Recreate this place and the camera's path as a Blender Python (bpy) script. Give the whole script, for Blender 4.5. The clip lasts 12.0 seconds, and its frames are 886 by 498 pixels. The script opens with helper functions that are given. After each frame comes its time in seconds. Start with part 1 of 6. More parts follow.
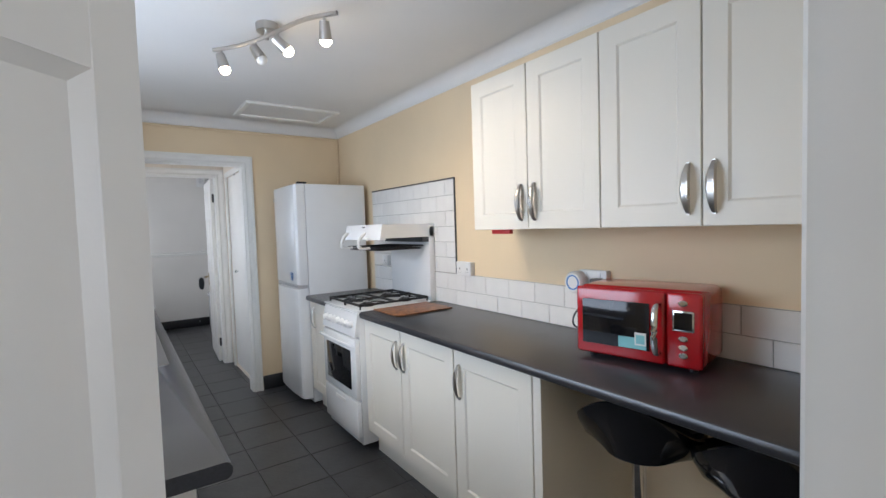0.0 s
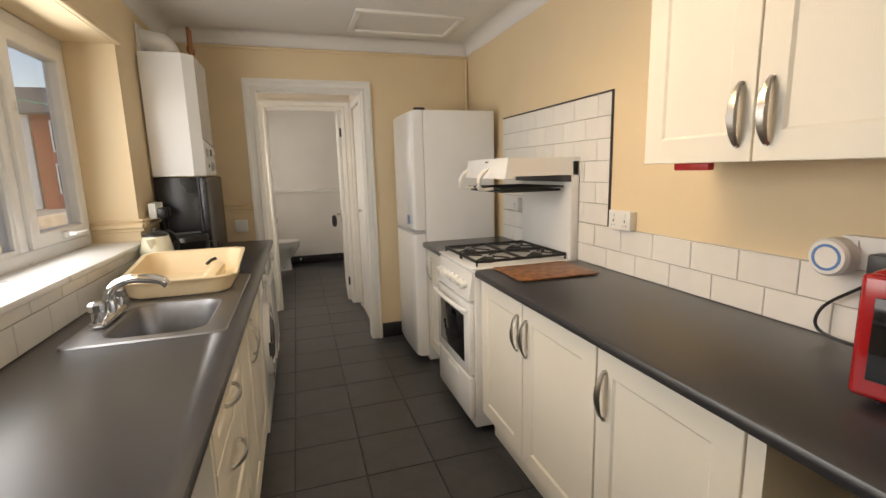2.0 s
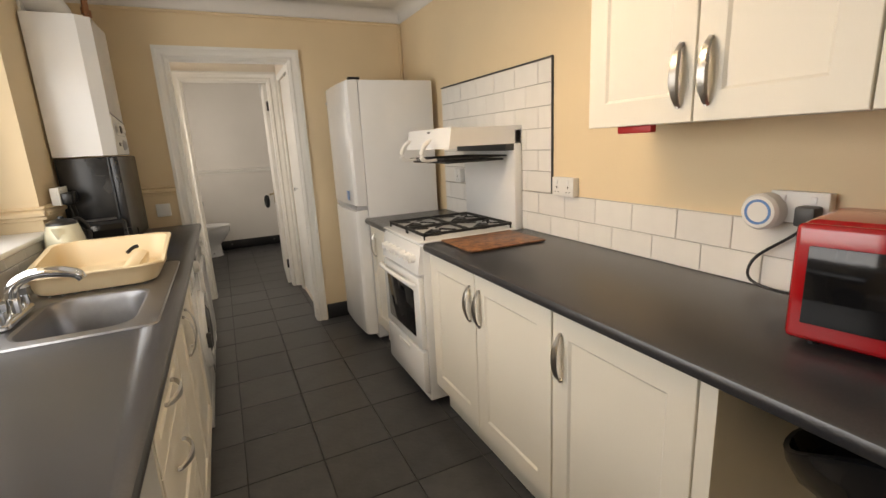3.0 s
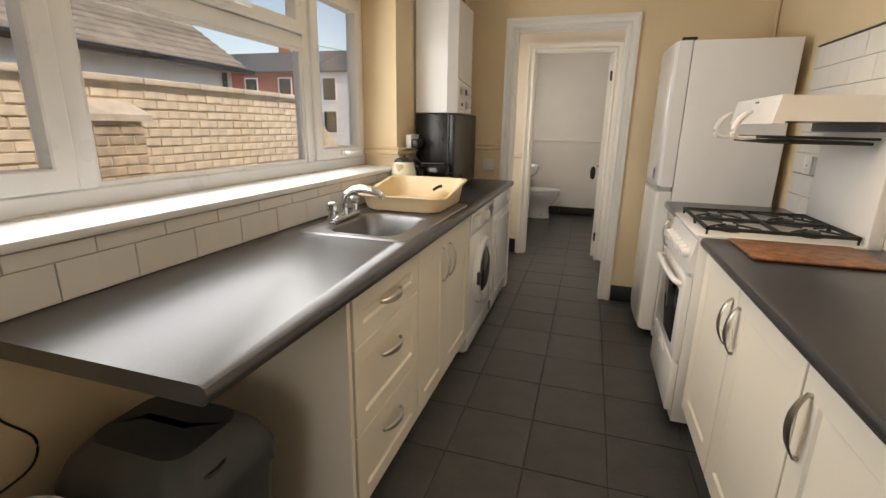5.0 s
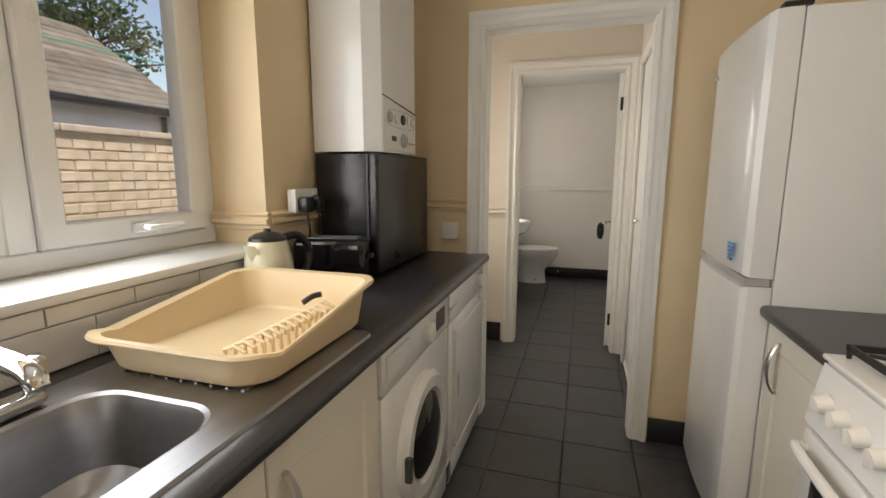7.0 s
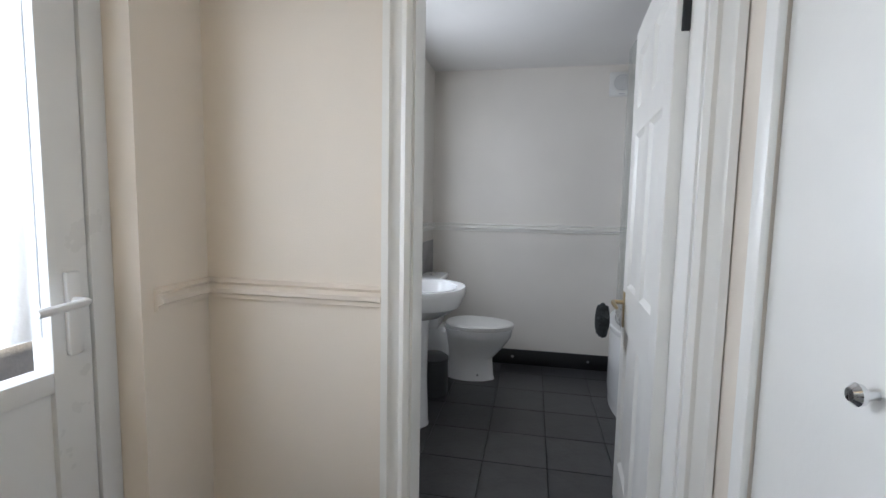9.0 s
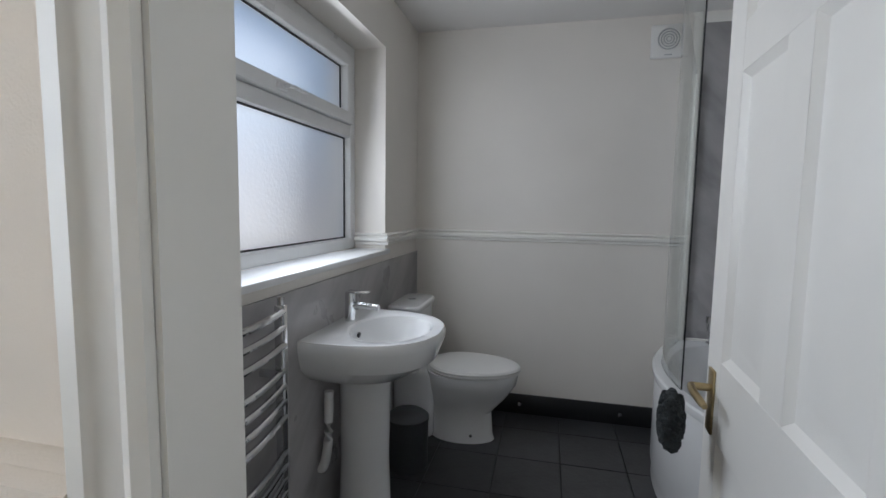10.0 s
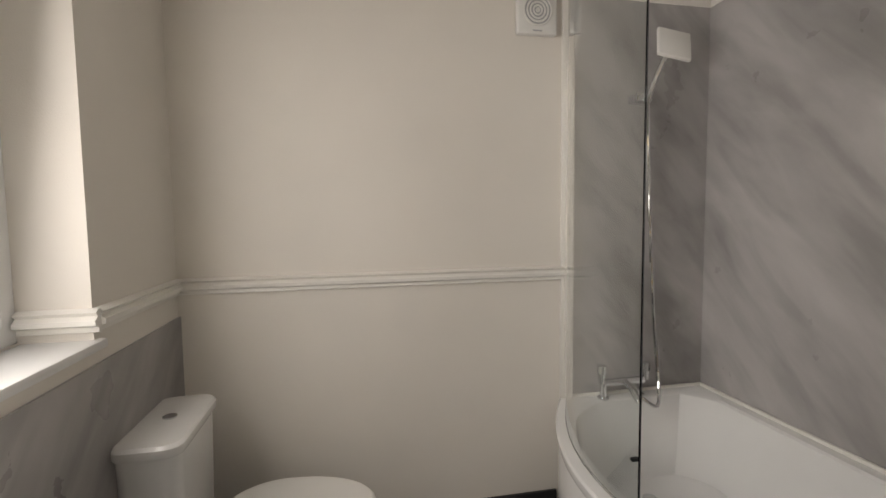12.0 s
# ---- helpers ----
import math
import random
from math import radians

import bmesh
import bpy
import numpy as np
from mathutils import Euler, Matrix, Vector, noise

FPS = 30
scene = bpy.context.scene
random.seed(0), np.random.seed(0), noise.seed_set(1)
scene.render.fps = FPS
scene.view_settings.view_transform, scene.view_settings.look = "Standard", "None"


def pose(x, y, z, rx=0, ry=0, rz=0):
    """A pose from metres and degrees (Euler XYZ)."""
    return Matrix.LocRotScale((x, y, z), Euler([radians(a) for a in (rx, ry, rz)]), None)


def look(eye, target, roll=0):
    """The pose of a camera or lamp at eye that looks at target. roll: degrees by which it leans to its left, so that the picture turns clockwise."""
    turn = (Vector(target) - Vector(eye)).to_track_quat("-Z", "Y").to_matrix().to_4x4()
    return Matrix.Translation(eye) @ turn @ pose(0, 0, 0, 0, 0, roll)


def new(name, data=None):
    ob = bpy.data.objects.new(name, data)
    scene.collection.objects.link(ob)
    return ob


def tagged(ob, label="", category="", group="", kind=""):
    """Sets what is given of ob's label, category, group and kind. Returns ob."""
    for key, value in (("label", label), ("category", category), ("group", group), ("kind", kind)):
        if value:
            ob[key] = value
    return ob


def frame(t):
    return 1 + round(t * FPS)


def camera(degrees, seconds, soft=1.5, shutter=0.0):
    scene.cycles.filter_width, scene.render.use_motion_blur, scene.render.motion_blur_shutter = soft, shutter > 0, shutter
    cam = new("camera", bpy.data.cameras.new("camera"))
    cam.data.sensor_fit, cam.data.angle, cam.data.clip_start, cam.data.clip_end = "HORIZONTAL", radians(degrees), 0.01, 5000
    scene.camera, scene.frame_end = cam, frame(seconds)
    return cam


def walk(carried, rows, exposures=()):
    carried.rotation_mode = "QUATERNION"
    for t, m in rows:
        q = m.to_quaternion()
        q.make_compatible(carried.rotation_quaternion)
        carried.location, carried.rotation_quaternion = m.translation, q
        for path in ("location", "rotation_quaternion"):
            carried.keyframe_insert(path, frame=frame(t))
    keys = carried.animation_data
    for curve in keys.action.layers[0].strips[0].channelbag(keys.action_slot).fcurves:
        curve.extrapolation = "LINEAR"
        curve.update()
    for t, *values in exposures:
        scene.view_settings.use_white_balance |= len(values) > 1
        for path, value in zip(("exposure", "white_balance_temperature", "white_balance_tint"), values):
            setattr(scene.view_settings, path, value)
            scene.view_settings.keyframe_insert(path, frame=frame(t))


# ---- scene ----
PATH = [
    (0, (0.793, 0.445, 1.433), (1.946, 2.075, 1.334), -1.8),
    (0.5, (0.901, 0.670, 1.413), (1.834, 2.435, 1.293), -2.5),
    (1, (1.014, 0.853, 1.413), (1.703, 2.721, 1.230), -1.4),
    (1.5, (1.142, 0.948, 1.410), (1.665, 2.861, 1.160), -0.5),
    (2, (1.186, 1.005, 1.408), (1.774, 2.884, 1.067), -1.5),
    (2.5, (1.158, 1.059, 1.410), (2.030, 2.801, 0.965), -3.1),
    (4.5, (1.369, 1.063, 1.268), (1.320, 3.008, 0.804), -0.2),
    (5, (1.540, 1.059, 1.327), (0.968, 2.903, 0.807), 1),
    (5.5, (1.642, 1.066, 1.351), (0.816, 2.817, 0.846), 0.5),
    (6, (1.576, 1.305, 1.311), (0.760, 3.083, 0.896), 0.3),
    (6.5, (1.503, 1.852, 1.306), (0.821, 3.696, 0.942), 0.3),
    (7, (1.441, 2.425, 1.324), (0.863, 4.312, 1.000), 0.1),
    (7.5, (1.389, 3.043, 1.327), (0.938, 4.968, 1.030), 0.7),
    (9.5, (1.280, 5.161, 1.293), (0.899, 7.117, 1.123), 1.1),
    (10, (1.301, 5.588, 1.313), (0.854, 7.528, 1.128), 0.9),
    (10.5, (1.291, 5.858, 1.315), (0.832, 7.794, 1.112), 0.9),
    (11, (1.244, 6.003, 1.302), (0.868, 7.954, 1.076), 0.7),
    (11.5, (1.190, 6.225, 1.359), (1.108, 8.211, 1.137), 0.6),
    (12, (1.121, 6.557, 1.392), (1.508, 8.515, 1.252), -0.7),
]
cam = camera(88.1, 12.0)
walk(cam, [(t, look(eye, target, roll)) for t, eye, target, roll in PATH],
     [(0, 0.28, 5800, 13), (1.0, 0.2, 6500, 13), (2.0, 0.2, 8000, 16), (4.5, 0.25, 8000, 16), (6.5, 0.15, 7300, 15), (7.0, 0.15, 7600, 14), (7.5, 0.35, 5500, 14), (9.5, 0.2, 5900, 12), (10, -0.05, 5900, 12), (10.5, 0.25, 6400, 13), (12, 0.35, 7400, 16)])

# ---- light ----
world = bpy.data.worlds.new("world")
scene.world = world
world.use_nodes = True
wn = world.node_tree
sky = wn.nodes.new("ShaderNodeTexSky")
sky.sky_type, sky.sun_disc = "NISHITA", False
sky.sun_elevation, sky.sun_rotation = radians(48), radians(112)
wn.links.new(sky.outputs[0], wn.nodes["Background"].inputs[0])
wn.nodes["Background"].inputs[1].default_value = 0.15
sun = new("sun", bpy.data.lights.new("sun", "SUN"))
sun.data.energy, sun.data.angle, sun.data.color = 2.1, radians(0.6), (1.0, 0.95, 0.87)
sun.matrix_world = look((0.93 * 6, -0.37 * 6, 6.7), (0, 0, 0))


def window_light(name, eye, target, width, height, watts, color):
    lamp = new(name, bpy.data.lights.new(name, "AREA"))
    lamp.data.shape, lamp.data.size, lamp.data.size_y = "RECTANGLE", width, height
    lamp.data.energy, lamp.data.color = watts, color
    lamp.matrix_world = look(eye, target)
    return lamp


# Skylight in the openings of the kitchen window, the frosted bathroom window and the back door.
window_light("kitchen_window_light", (0.22, 2.51, 1.57), (2.3, 2.51, 1.45), 2.0, 0.85, 24, (0.80, 0.90, 1.0))
window_light("bathroom_window_light", (0.34, 7.22, 1.62), (0.9, 7.22, 1.55), 0.8, 0.8, 11, (0.95, 0.98, 1.0))
window_light("bathroom_outer_light", (-0.10, 7.22, 1.6), (0.9, 7.22, 1.55), 1.3, 1.0, 3.5, (1.0, 0.98, 0.95))
window_light("back_door_light", (0.0, 5.3, 1.45), (1.0, 5.3, 1.3), 0.6, 1.1, 9.5, (0.93, 0.97, 1.0))
# Fill for the kitchen's near end; its hall window is assumed, never seen.
window_light("hall_fill_light", (1.1, -1.68, 1.55), (1.1, 0.0, 1.45), 1.4, 1.1, 18, (0.93, 0.97, 1.0))


# ---- materials ----
def mat(name, color, rough=0.5, metal=0.0, vary=0.06, scale=6.0, bump=0.05, bscale=120.0, spec=0.5, coat=0.0, rand=0.0, stretch=(1, 1, 1), rvary=0.08, island=0.0):
    m = bpy.data.materials.new(name)
    m.use_nodes = True
    nt = m.node_tree
    p = nt.nodes["Principled BSDF"]
    geo = nt.nodes.new("ShaderNodeTexCoord")
    mp = nt.nodes.new("ShaderNodeMapping")
    mp.inputs["Scale"].default_value = stretch
    nt.links.new(geo.outputs["Object"], mp.inputs[0])
    n1 = nt.nodes.new("ShaderNodeTexNoise")
    n1.inputs["Scale"].default_value, n1.inputs["Detail"].default_value = scale, 6
    nt.links.new(mp.outputs[0], n1.inputs["Vector"])
    ramp = nt.nodes.new("ShaderNodeMapRange")
    ramp.inputs[1].default_value, ramp.inputs[2].default_value = 0.3, 0.7
    ramp.inputs[3].default_value, ramp.inputs[4].default_value = 1 - vary, 1 + vary
    nt.links.new(n1.outputs[0], ramp.inputs[0])
    val = ramp.outputs[0]
    if rand or island:
        src = nt.nodes.new("ShaderNodeObjectInfo") if rand else nt.nodes.new("ShaderNodeNewGeometry")
        r2 = nt.nodes.new("ShaderNodeMapRange")
        amount = rand or island
        r2.inputs[3].default_value, r2.inputs[4].default_value = 1 - amount, 1 + amount
        nt.links.new(src.outputs["Random" if rand else "Random Per Island"], r2.inputs[0])
        mul = nt.nodes.new("ShaderNodeMath")
        mul.operation = "MULTIPLY"
        nt.links.new(val, mul.inputs[0])
        nt.links.new(r2.outputs[0], mul.inputs[1])
        val = mul.outputs[0]
    mix = nt.nodes.new("ShaderNodeVectorMath")
    mix.operation = "SCALE"
    mix.inputs[0].default_value = color
    nt.links.new(val, mix.inputs["Scale"])
    nt.links.new(mix.outputs[0], p.inputs["Base Color"])
    n2 = nt.nodes.new("ShaderNodeTexNoise")
    n2.inputs["Scale"].default_value, n2.inputs["Detail"].default_value = bscale, 3
    nt.links.new(mp.outputs[0], n2.inputs["Vector"])
    rr = nt.nodes.new("ShaderNodeMapRange")
    rr.inputs[3].default_value, rr.inputs[4].default_value = max(0.02, rough - rvary), min(1, rough + rvary)
    nt.links.new(n1.outputs[0], rr.inputs[0])
    nt.links.new(rr.outputs[0], p.inputs["Roughness"])
    if bump:
        b = nt.nodes.new("ShaderNodeBump")
        b.inputs["Strength"].default_value, b.inputs["Distance"].default_value = bump, 0.01
        nt.links.new(n2.outputs[0], b.inputs["Height"])
        nt.links.new(b.outputs[0], p.inputs["Normal"])
    p.inputs["Metallic"].default_value = metal
    p.inputs["Specular IOR Level"].default_value = spec
    p.inputs["Coat Weight"].default_value = coat
    p.inputs["Coat Roughness"].default_value = min(0.3, 0.6 * rough)
    return m


def marble(name, light, dark):
    """Soft diagonal veins over cloudy grey."""
    m = mat(name, light, 0.30, bump=0.0)
    nt = m.node_tree
    p = nt.nodes["Principled BSDF"]
    tc = nt.nodes.new("ShaderNodeTexCoord")
    parts = nt.nodes.new("ShaderNodeSeparateXYZ")
    nt.links.new(tc.outputs["Object"], parts.inputs[0])
    dot = nt.nodes.new("ShaderNodeVectorMath")
    dot.operation = "DOT_PRODUCT"
    dot.inputs[1].default_value = (1.0, -1.0, 0.85)
    nt.links.new(tc.outputs["Object"], dot.inputs[0])
    total = None
    for across, along, scale, detail, lo, hi, weight in ((2.2, 1.2, 1.6, 9, 0.25, 0.75, 0.45), (5.0, 2.0, 1.4, 7, 0.30, 0.60, 0.25), (1.2, 1.2, 1.5, 5, 0.3, 0.7, 0.30)):
        joined = nt.nodes.new("ShaderNodeCombineXYZ")
        for k, (src, f) in enumerate(((dot.outputs["Value"], across), (parts.outputs[0], along), (parts.outputs[2], along))):
            mul = nt.nodes.new("ShaderNodeMath")
            mul.operation = "MULTIPLY"
            mul.inputs[1].default_value = f
            nt.links.new(src, mul.inputs[0])
            nt.links.new(mul.outputs[0], joined.inputs[k])
        w = nt.nodes.new("ShaderNodeTexNoise")
        w.inputs["Scale"].default_value, w.inputs["Detail"].default_value, w.inputs["Distortion"].default_value = scale, detail, 0.5
        nt.links.new(joined.outputs[0], w.inputs["Vector"])
        r = nt.nodes.new("ShaderNodeMapRange")
        r.interpolation_type = "SMOOTHSTEP"
        r.inputs[1].default_value, r.inputs[2].default_value, r.inputs[4].default_value = lo, hi, weight
        nt.links.new(w.outputs[0], r.inputs[0])
        if total is None:
            total = r.outputs[0]
        else:
            add = nt.nodes.new("ShaderNodeMath")
            nt.links.new(total, add.inputs[0])
            nt.links.new(r.outputs[0], add.inputs[1])
            total = add.outputs[0]
    v = nt.nodes.new("ShaderNodeValToRGB")
    e = v.color_ramp.elements
    e[0].position, e[0].color = 0.15, (*dark, 1)
    e[1].position, e[1].color = 0.95, (*light, 1)
    nt.links.new(total, v.inputs[0])
    nt.links.new(v.outputs[0], p.inputs["Base Color"])
    return m


def glass(name, rough=0.0, color=(1, 1, 1), bump=0.0, bscale=40):
    m = bpy.data.materials.new(name)
    m.use_nodes = True
    nt = m.node_tree
    p = nt.nodes["Principled BSDF"]
    p.inputs["Base Color"].default_value = (*color, 1)
    p.inputs["Transmission Weight"].default_value = 1
    p.inputs["Roughness"].default_value = rough
    p.inputs["IOR"].default_value = 1.45
    if bump:
        n = nt.nodes.new("ShaderNodeTexNoise")
        n.inputs["Scale"].default_value, n.inputs["Detail"].default_value = bscale, 2
        tc = nt.nodes.new("ShaderNodeTexCoord")
        nt.links.new(tc.outputs["Object"], n.inputs["Vector"])
        b = nt.nodes.new("ShaderNodeBump")
        b.inputs["Strength"].default_value = bump
        nt.links.new(n.outputs[0], b.inputs["Height"])
        nt.links.new(b.outputs[0], p.inputs["Normal"])
    return m


def glow(name, color, strength):
    m = bpy.data.materials.new(name)
    m.use_nodes = True
    p = m.node_tree.nodes["Principled BSDF"]
    p.inputs["Base Color"].default_value = (*color, 1)
    p.inputs["Emission Color"].default_value = (*color, 1)
    p.inputs["Emission Strength"].default_value = strength
    return m


CREAM = mat("cream_wall_paint", (0.79, 0.63, 0.415), 0.75, vary=0.035, scale=2.2, bump=0.12, bscale=260)
LOBBY = mat("pale_wall_paint", (0.80, 0.72, 0.62), 0.75, vary=0.03, scale=2.2, bump=0.12, bscale=260)
BATH = mat("off_white_wall_paint", (0.78, 0.74, 0.68), 0.7, vary=0.03, scale=2.0, bump=0.10, bscale=260)
CEIL = mat("ceiling_paint", (0.78, 0.76, 0.73), 0.85, vary=0.03, scale=1.5, bump=0.1, bscale=200)
GLOSS = mat("white_gloss_paint", (0.82, 0.80, 0.75), 0.32, vary=0.025, scale=5, bump=0.04, bscale=60)
UPVC = mat("white_upvc", (0.80, 0.80, 0.79), 0.3, vary=0.02, bump=0.01)
CAB = mat("cream_foil_doors", (0.80, 0.755, 0.66), 0.42, vary=0.02, scale=3, bump=0.06, bscale=300, stretch=(1, 1, 0.12))
CABIN = mat("cream_board", (0.76, 0.71, 0.60), 0.5, vary=0.03, bump=0.02)
TOP = mat("dark_laminate", (0.030, 0.030, 0.034), 0.30, spec=0.8, coat=0.2, vary=0.25, scale=180, bump=0.10, bscale=600, rvary=0.05)
FLOORM = mat("charcoal_tile", (0.050, 0.050, 0.053), 0.33, vary=0.22, scale=9, bump=0.12, bscale=45, rand=0.14)
GROUT = mat("dark_grout", (0.022, 0.022, 0.023), 0.85, vary=0.2, bump=0.2)
SKIRT = mat("black_skirting_tile", (0.016, 0.016, 0.017), 0.38, vary=0.2, bump=0.05, rand=0.1)
TILE = mat("white_glazed_tile", (0.80, 0.78, 0.74), 0.14, vary=0.02, scale=12, bump=0.05, bscale=18, rand=0.03)
WGROUT = mat("grey_wall_grout", (0.42, 0.40, 0.37), 0.85, vary=0.12, bump=0.1)
STEEL = mat("brushed_steel", (0.34, 0.34, 0.35), 0.36, 1.0, vary=0.08, scale=30, bump=0.05, bscale=220, stretch=(1, 0.05, 1))
CHROME = mat("chrome", (0.72, 0.73, 0.74), 0.07, 1.0, vary=0.03, bump=0.0, rvary=0.03)
NICKEL = mat("satin_nickel", (0.50, 0.48, 0.45), 0.30, 1.0, vary=0.05, bump=0.02)
BRASS = mat("aged_brass", (0.46, 0.36, 0.20), 0.33, 1.0, vary=0.1, bump=0.03)
WHITE = mat("white_enamel", (0.83, 0.83, 0.82), 0.22, vary=0.015, bump=0.015, bscale=300, coat=0.3)
WPLAS = mat("white_plastic", (0.78, 0.77, 0.74), 0.38, vary=0.02, bump=0.01)
CERAM = mat("white_ceramic", (0.82, 0.82, 0.81), 0.08, vary=0.01, bump=0.0, coat=0.5, rvary=0.02)
BLACK = mat("black_plastic", (0.012, 0.012, 0.013), 0.30, vary=0.15, bump=0.03)
GLOSSBLACK = mat("gloss_black", (0.008, 0.008, 0.009), 0.08, vary=0.1, bump=0.0, rvary=0.03)
IRON = mat("black_cast_iron", (0.016, 0.016, 0.016), 0.6, vary=0.2, bump=0.3, bscale=200)
GREYP = mat("dark_grey_plastic", (0.045, 0.048, 0.052), 0.42, vary=0.1, bump=0.05)
RED = mat("red_enamel", (0.42, 0.007, 0.012), 0.16, vary=0.05, bump=0.0, coat=0.6)
BEIGE = mat("beige_plastic", (0.78, 0.61, 0.38), 0.36, vary=0.03, bump=0.03)
CREAMK = mat("cream_kettle", (0.68, 0.64, 0.48), 0.2, vary=0.02, bump=0.0, coat=0.4)
WOOD = mat("patterned_wood_board", (0.23, 0.10, 0.045), 0.42, vary=0.75, scale=26, bump=0.08)
BLUE = mat("blue_print", (0.10, 0.25, 0.55), 0.4)
TEALP = mat("teal_print", (0.25, 0.55, 0.58), 0.4)
GREYL = mat("pale_grey_print", (0.45, 0.45, 0.46), 0.45)
MARBLE = marble("grey_marble_panel", (0.49, 0.47, 0.465), (0.25, 0.24, 0.235))
CLEAR = glass("clear_glass")
FROST = glass("frosted_glass", 0.38, (0.86, 0.88, 0.88), 1.0, 60)
SCREEN = glass("shower_glass", 0.0, (0.95, 0.98, 0.97))
MIRROR = mat("mirror", (0.85, 0.86, 0.86), 0.02, 1.0, vary=0.0, bump=0.0, rvary=0.0)
BULB = glow("lit_bulb", (1.0, 0.80, 0.50), 30.0)
CLOTH = mat("dark_grey_cloth", (0.035, 0.04, 0.042), 0.95, vary=0.3, scale=60, bump=0.8, bscale=180)
BRICKP = mat("cream_painted_brick", (0.72, 0.62, 0.48), 0.85, vary=0.16, scale=7, bump=0.9, bscale=26, rand=0.06)
BRICKJ = mat("cream_painted_brick_joined", (0.72, 0.62, 0.48), 0.85, vary=0.16, scale=7, bump=0.9, bscale=26, island=0.06)
MORTAR = mat("painted_mortar", (0.68, 0.58, 0.44), 0.9, vary=0.15, bump=0.7, bscale=40)
COPING = mat("concrete_coping", (0.60, 0.53, 0.43), 0.85, vary=0.2, scale=7, bump=0.5, bscale=40)
BROWNB = mat("brown_brick", (0.56, 0.46, 0.34), 0.9, vary=0.25, scale=9, bump=0.6, bscale=40, rand=0.15)
REDB = mat("red_brick_wall", (0.34, 0.11, 0.07), 0.9, vary=0.2, scale=3, bump=0.3, bscale=20)
RENDERW = mat("white_render", (0.74, 0.74, 0.74), 0.9, vary=0.06, scale=3, bump=0.3, bscale=60)
ROOFT = mat("brown_roof_tile", (0.27, 0.24, 0.20), 0.9, vary=0.25, scale=5, bump=0.5, bscale=30, island=0.22)
SLATE = mat("slate_roof", (0.09, 0.09, 0.10), 0.7, vary=0.2, scale=3, bump=0.3)
GROUND = mat("concrete_ground", (0.34, 0.32, 0.29), 0.9, vary=0.2, scale=2, bump=0.4, bscale=30)
LEAF = mat("leaf", (0.06, 0.10, 0.03), 0.6, vary=0.2, bump=0.0, island=0.35)
BARK = mat("bark", (0.10, 0.075, 0.05), 0.9, vary=0.2, bump=0.8, bscale=20)


# ---- building helpers ----
def box(bm, x0, x1, y0, y1, z0, z1, bev=0.0, seg=2):
    r = bmesh.ops.create_cube(bm, size=1.0, matrix=Matrix.Translation(((x0 + x1) / 2, (y0 + y1) / 2, (z0 + z1) / 2)) @ Matrix.Diagonal((x1 - x0, y1 - y0, z1 - z0, 1)))
    if bev:
        es = list({e for v in r["verts"] for e in v.link_edges})
        bmesh.ops.bevel(bm, geom=es, offset=bev, segments=seg, affect="EDGES", profile=0.5)
    return bm


def B(*a, **k):
    return box(bmesh.new(), *a, **k)


def cyl(bm, p0, p1, r, r2=None, seg=20):
    p0, p1 = Vector(p0), Vector(p1)
    d = p1 - p0
    m = Matrix.Translation((p0 + p1) / 2) @ d.to_track_quat("Z", "Y").to_matrix().to_4x4()
    bmesh.ops.create_cone(bm, cap_ends=True, segments=seg, radius1=r, radius2=r if r2 is None else r2, depth=d.length, matrix=m)
    return bm


def C(*a, **k):
    return cyl(bmesh.new(), *a, **k)


def loft(bm, rings, cap0=True, cap1=True, closed=True):
    vs = [[bm.verts.new(p) for p in ring] for ring in rings]
    n = len(vs[0])
    for a, b in zip(vs, vs[1:]):
        for i in range(n if closed else n - 1):
            j = (i + 1) % n
            bm.faces.new((a[i], a[j], b[j], b[i]))
    if closed and cap0:
        bm.faces.new(vs[0][::-1])
    if closed and cap1:
        bm.faces.new(vs[-1])
    return bm


def tube(bm, pts, r, seg=10, cap=True):
    pts = [Vector(p) for p in pts]
    rings = []
    up = Vector((0, 0, 1))
    for i, p in enumerate(pts):
        d = (pts[min(i + 1, len(pts) - 1)] - pts[max(i - 1, 0)]).normalized()
        s = d.cross(up)
        if s.length < 0.05:
            s = d.cross(Vector((0, 1, 0)))
        s.normalize()
        u = s.cross(d).normalized()
        rad = r[i] if isinstance(r, (list, tuple)) else r
        rings.append([p + rad * (math.cos(a) * s + math.sin(a) * u) for a in (2 * math.pi * k / seg for k in range(seg))])
    return loft(bm, rings, cap, cap)


def T(*a, **k):
    return tube(bmesh.new(), *a, **k)


def curve(points, n=24):
    """A smooth run of points through the given ones."""
    P = [Vector(p) for p in points]
    P = [2 * P[0] - P[1]] + P + [2 * P[-1] - P[-2]]
    out = []
    m = len(P) - 3
    for k in range(n + 1):
        u = k / n * m
        i = min(int(u), m - 1)
        t = u - i
        a, b, c, d = P[i:i + 4]
        out.append(0.5 * (2 * b + (c - a) * t + (2 * a - 5 * b + 4 * c - d) * t * t + (3 * b - a - 3 * c + d) * t ** 3))
    return out


def rrect(cx, cy, w, d, r, z, n=5):
    pts = []
    for k, (sx, sy) in enumerate(((1, 1), (-1, 1), (-1, -1), (1, -1))):
        for i in range(n + 1):
            a = math.pi / 2 * (k + i / n)
            pts.append(Vector((cx + sx * (w / 2 - r) + r * math.cos(a), cy + sy * (d / 2 - r) + r * math.sin(a), z)))
    return pts


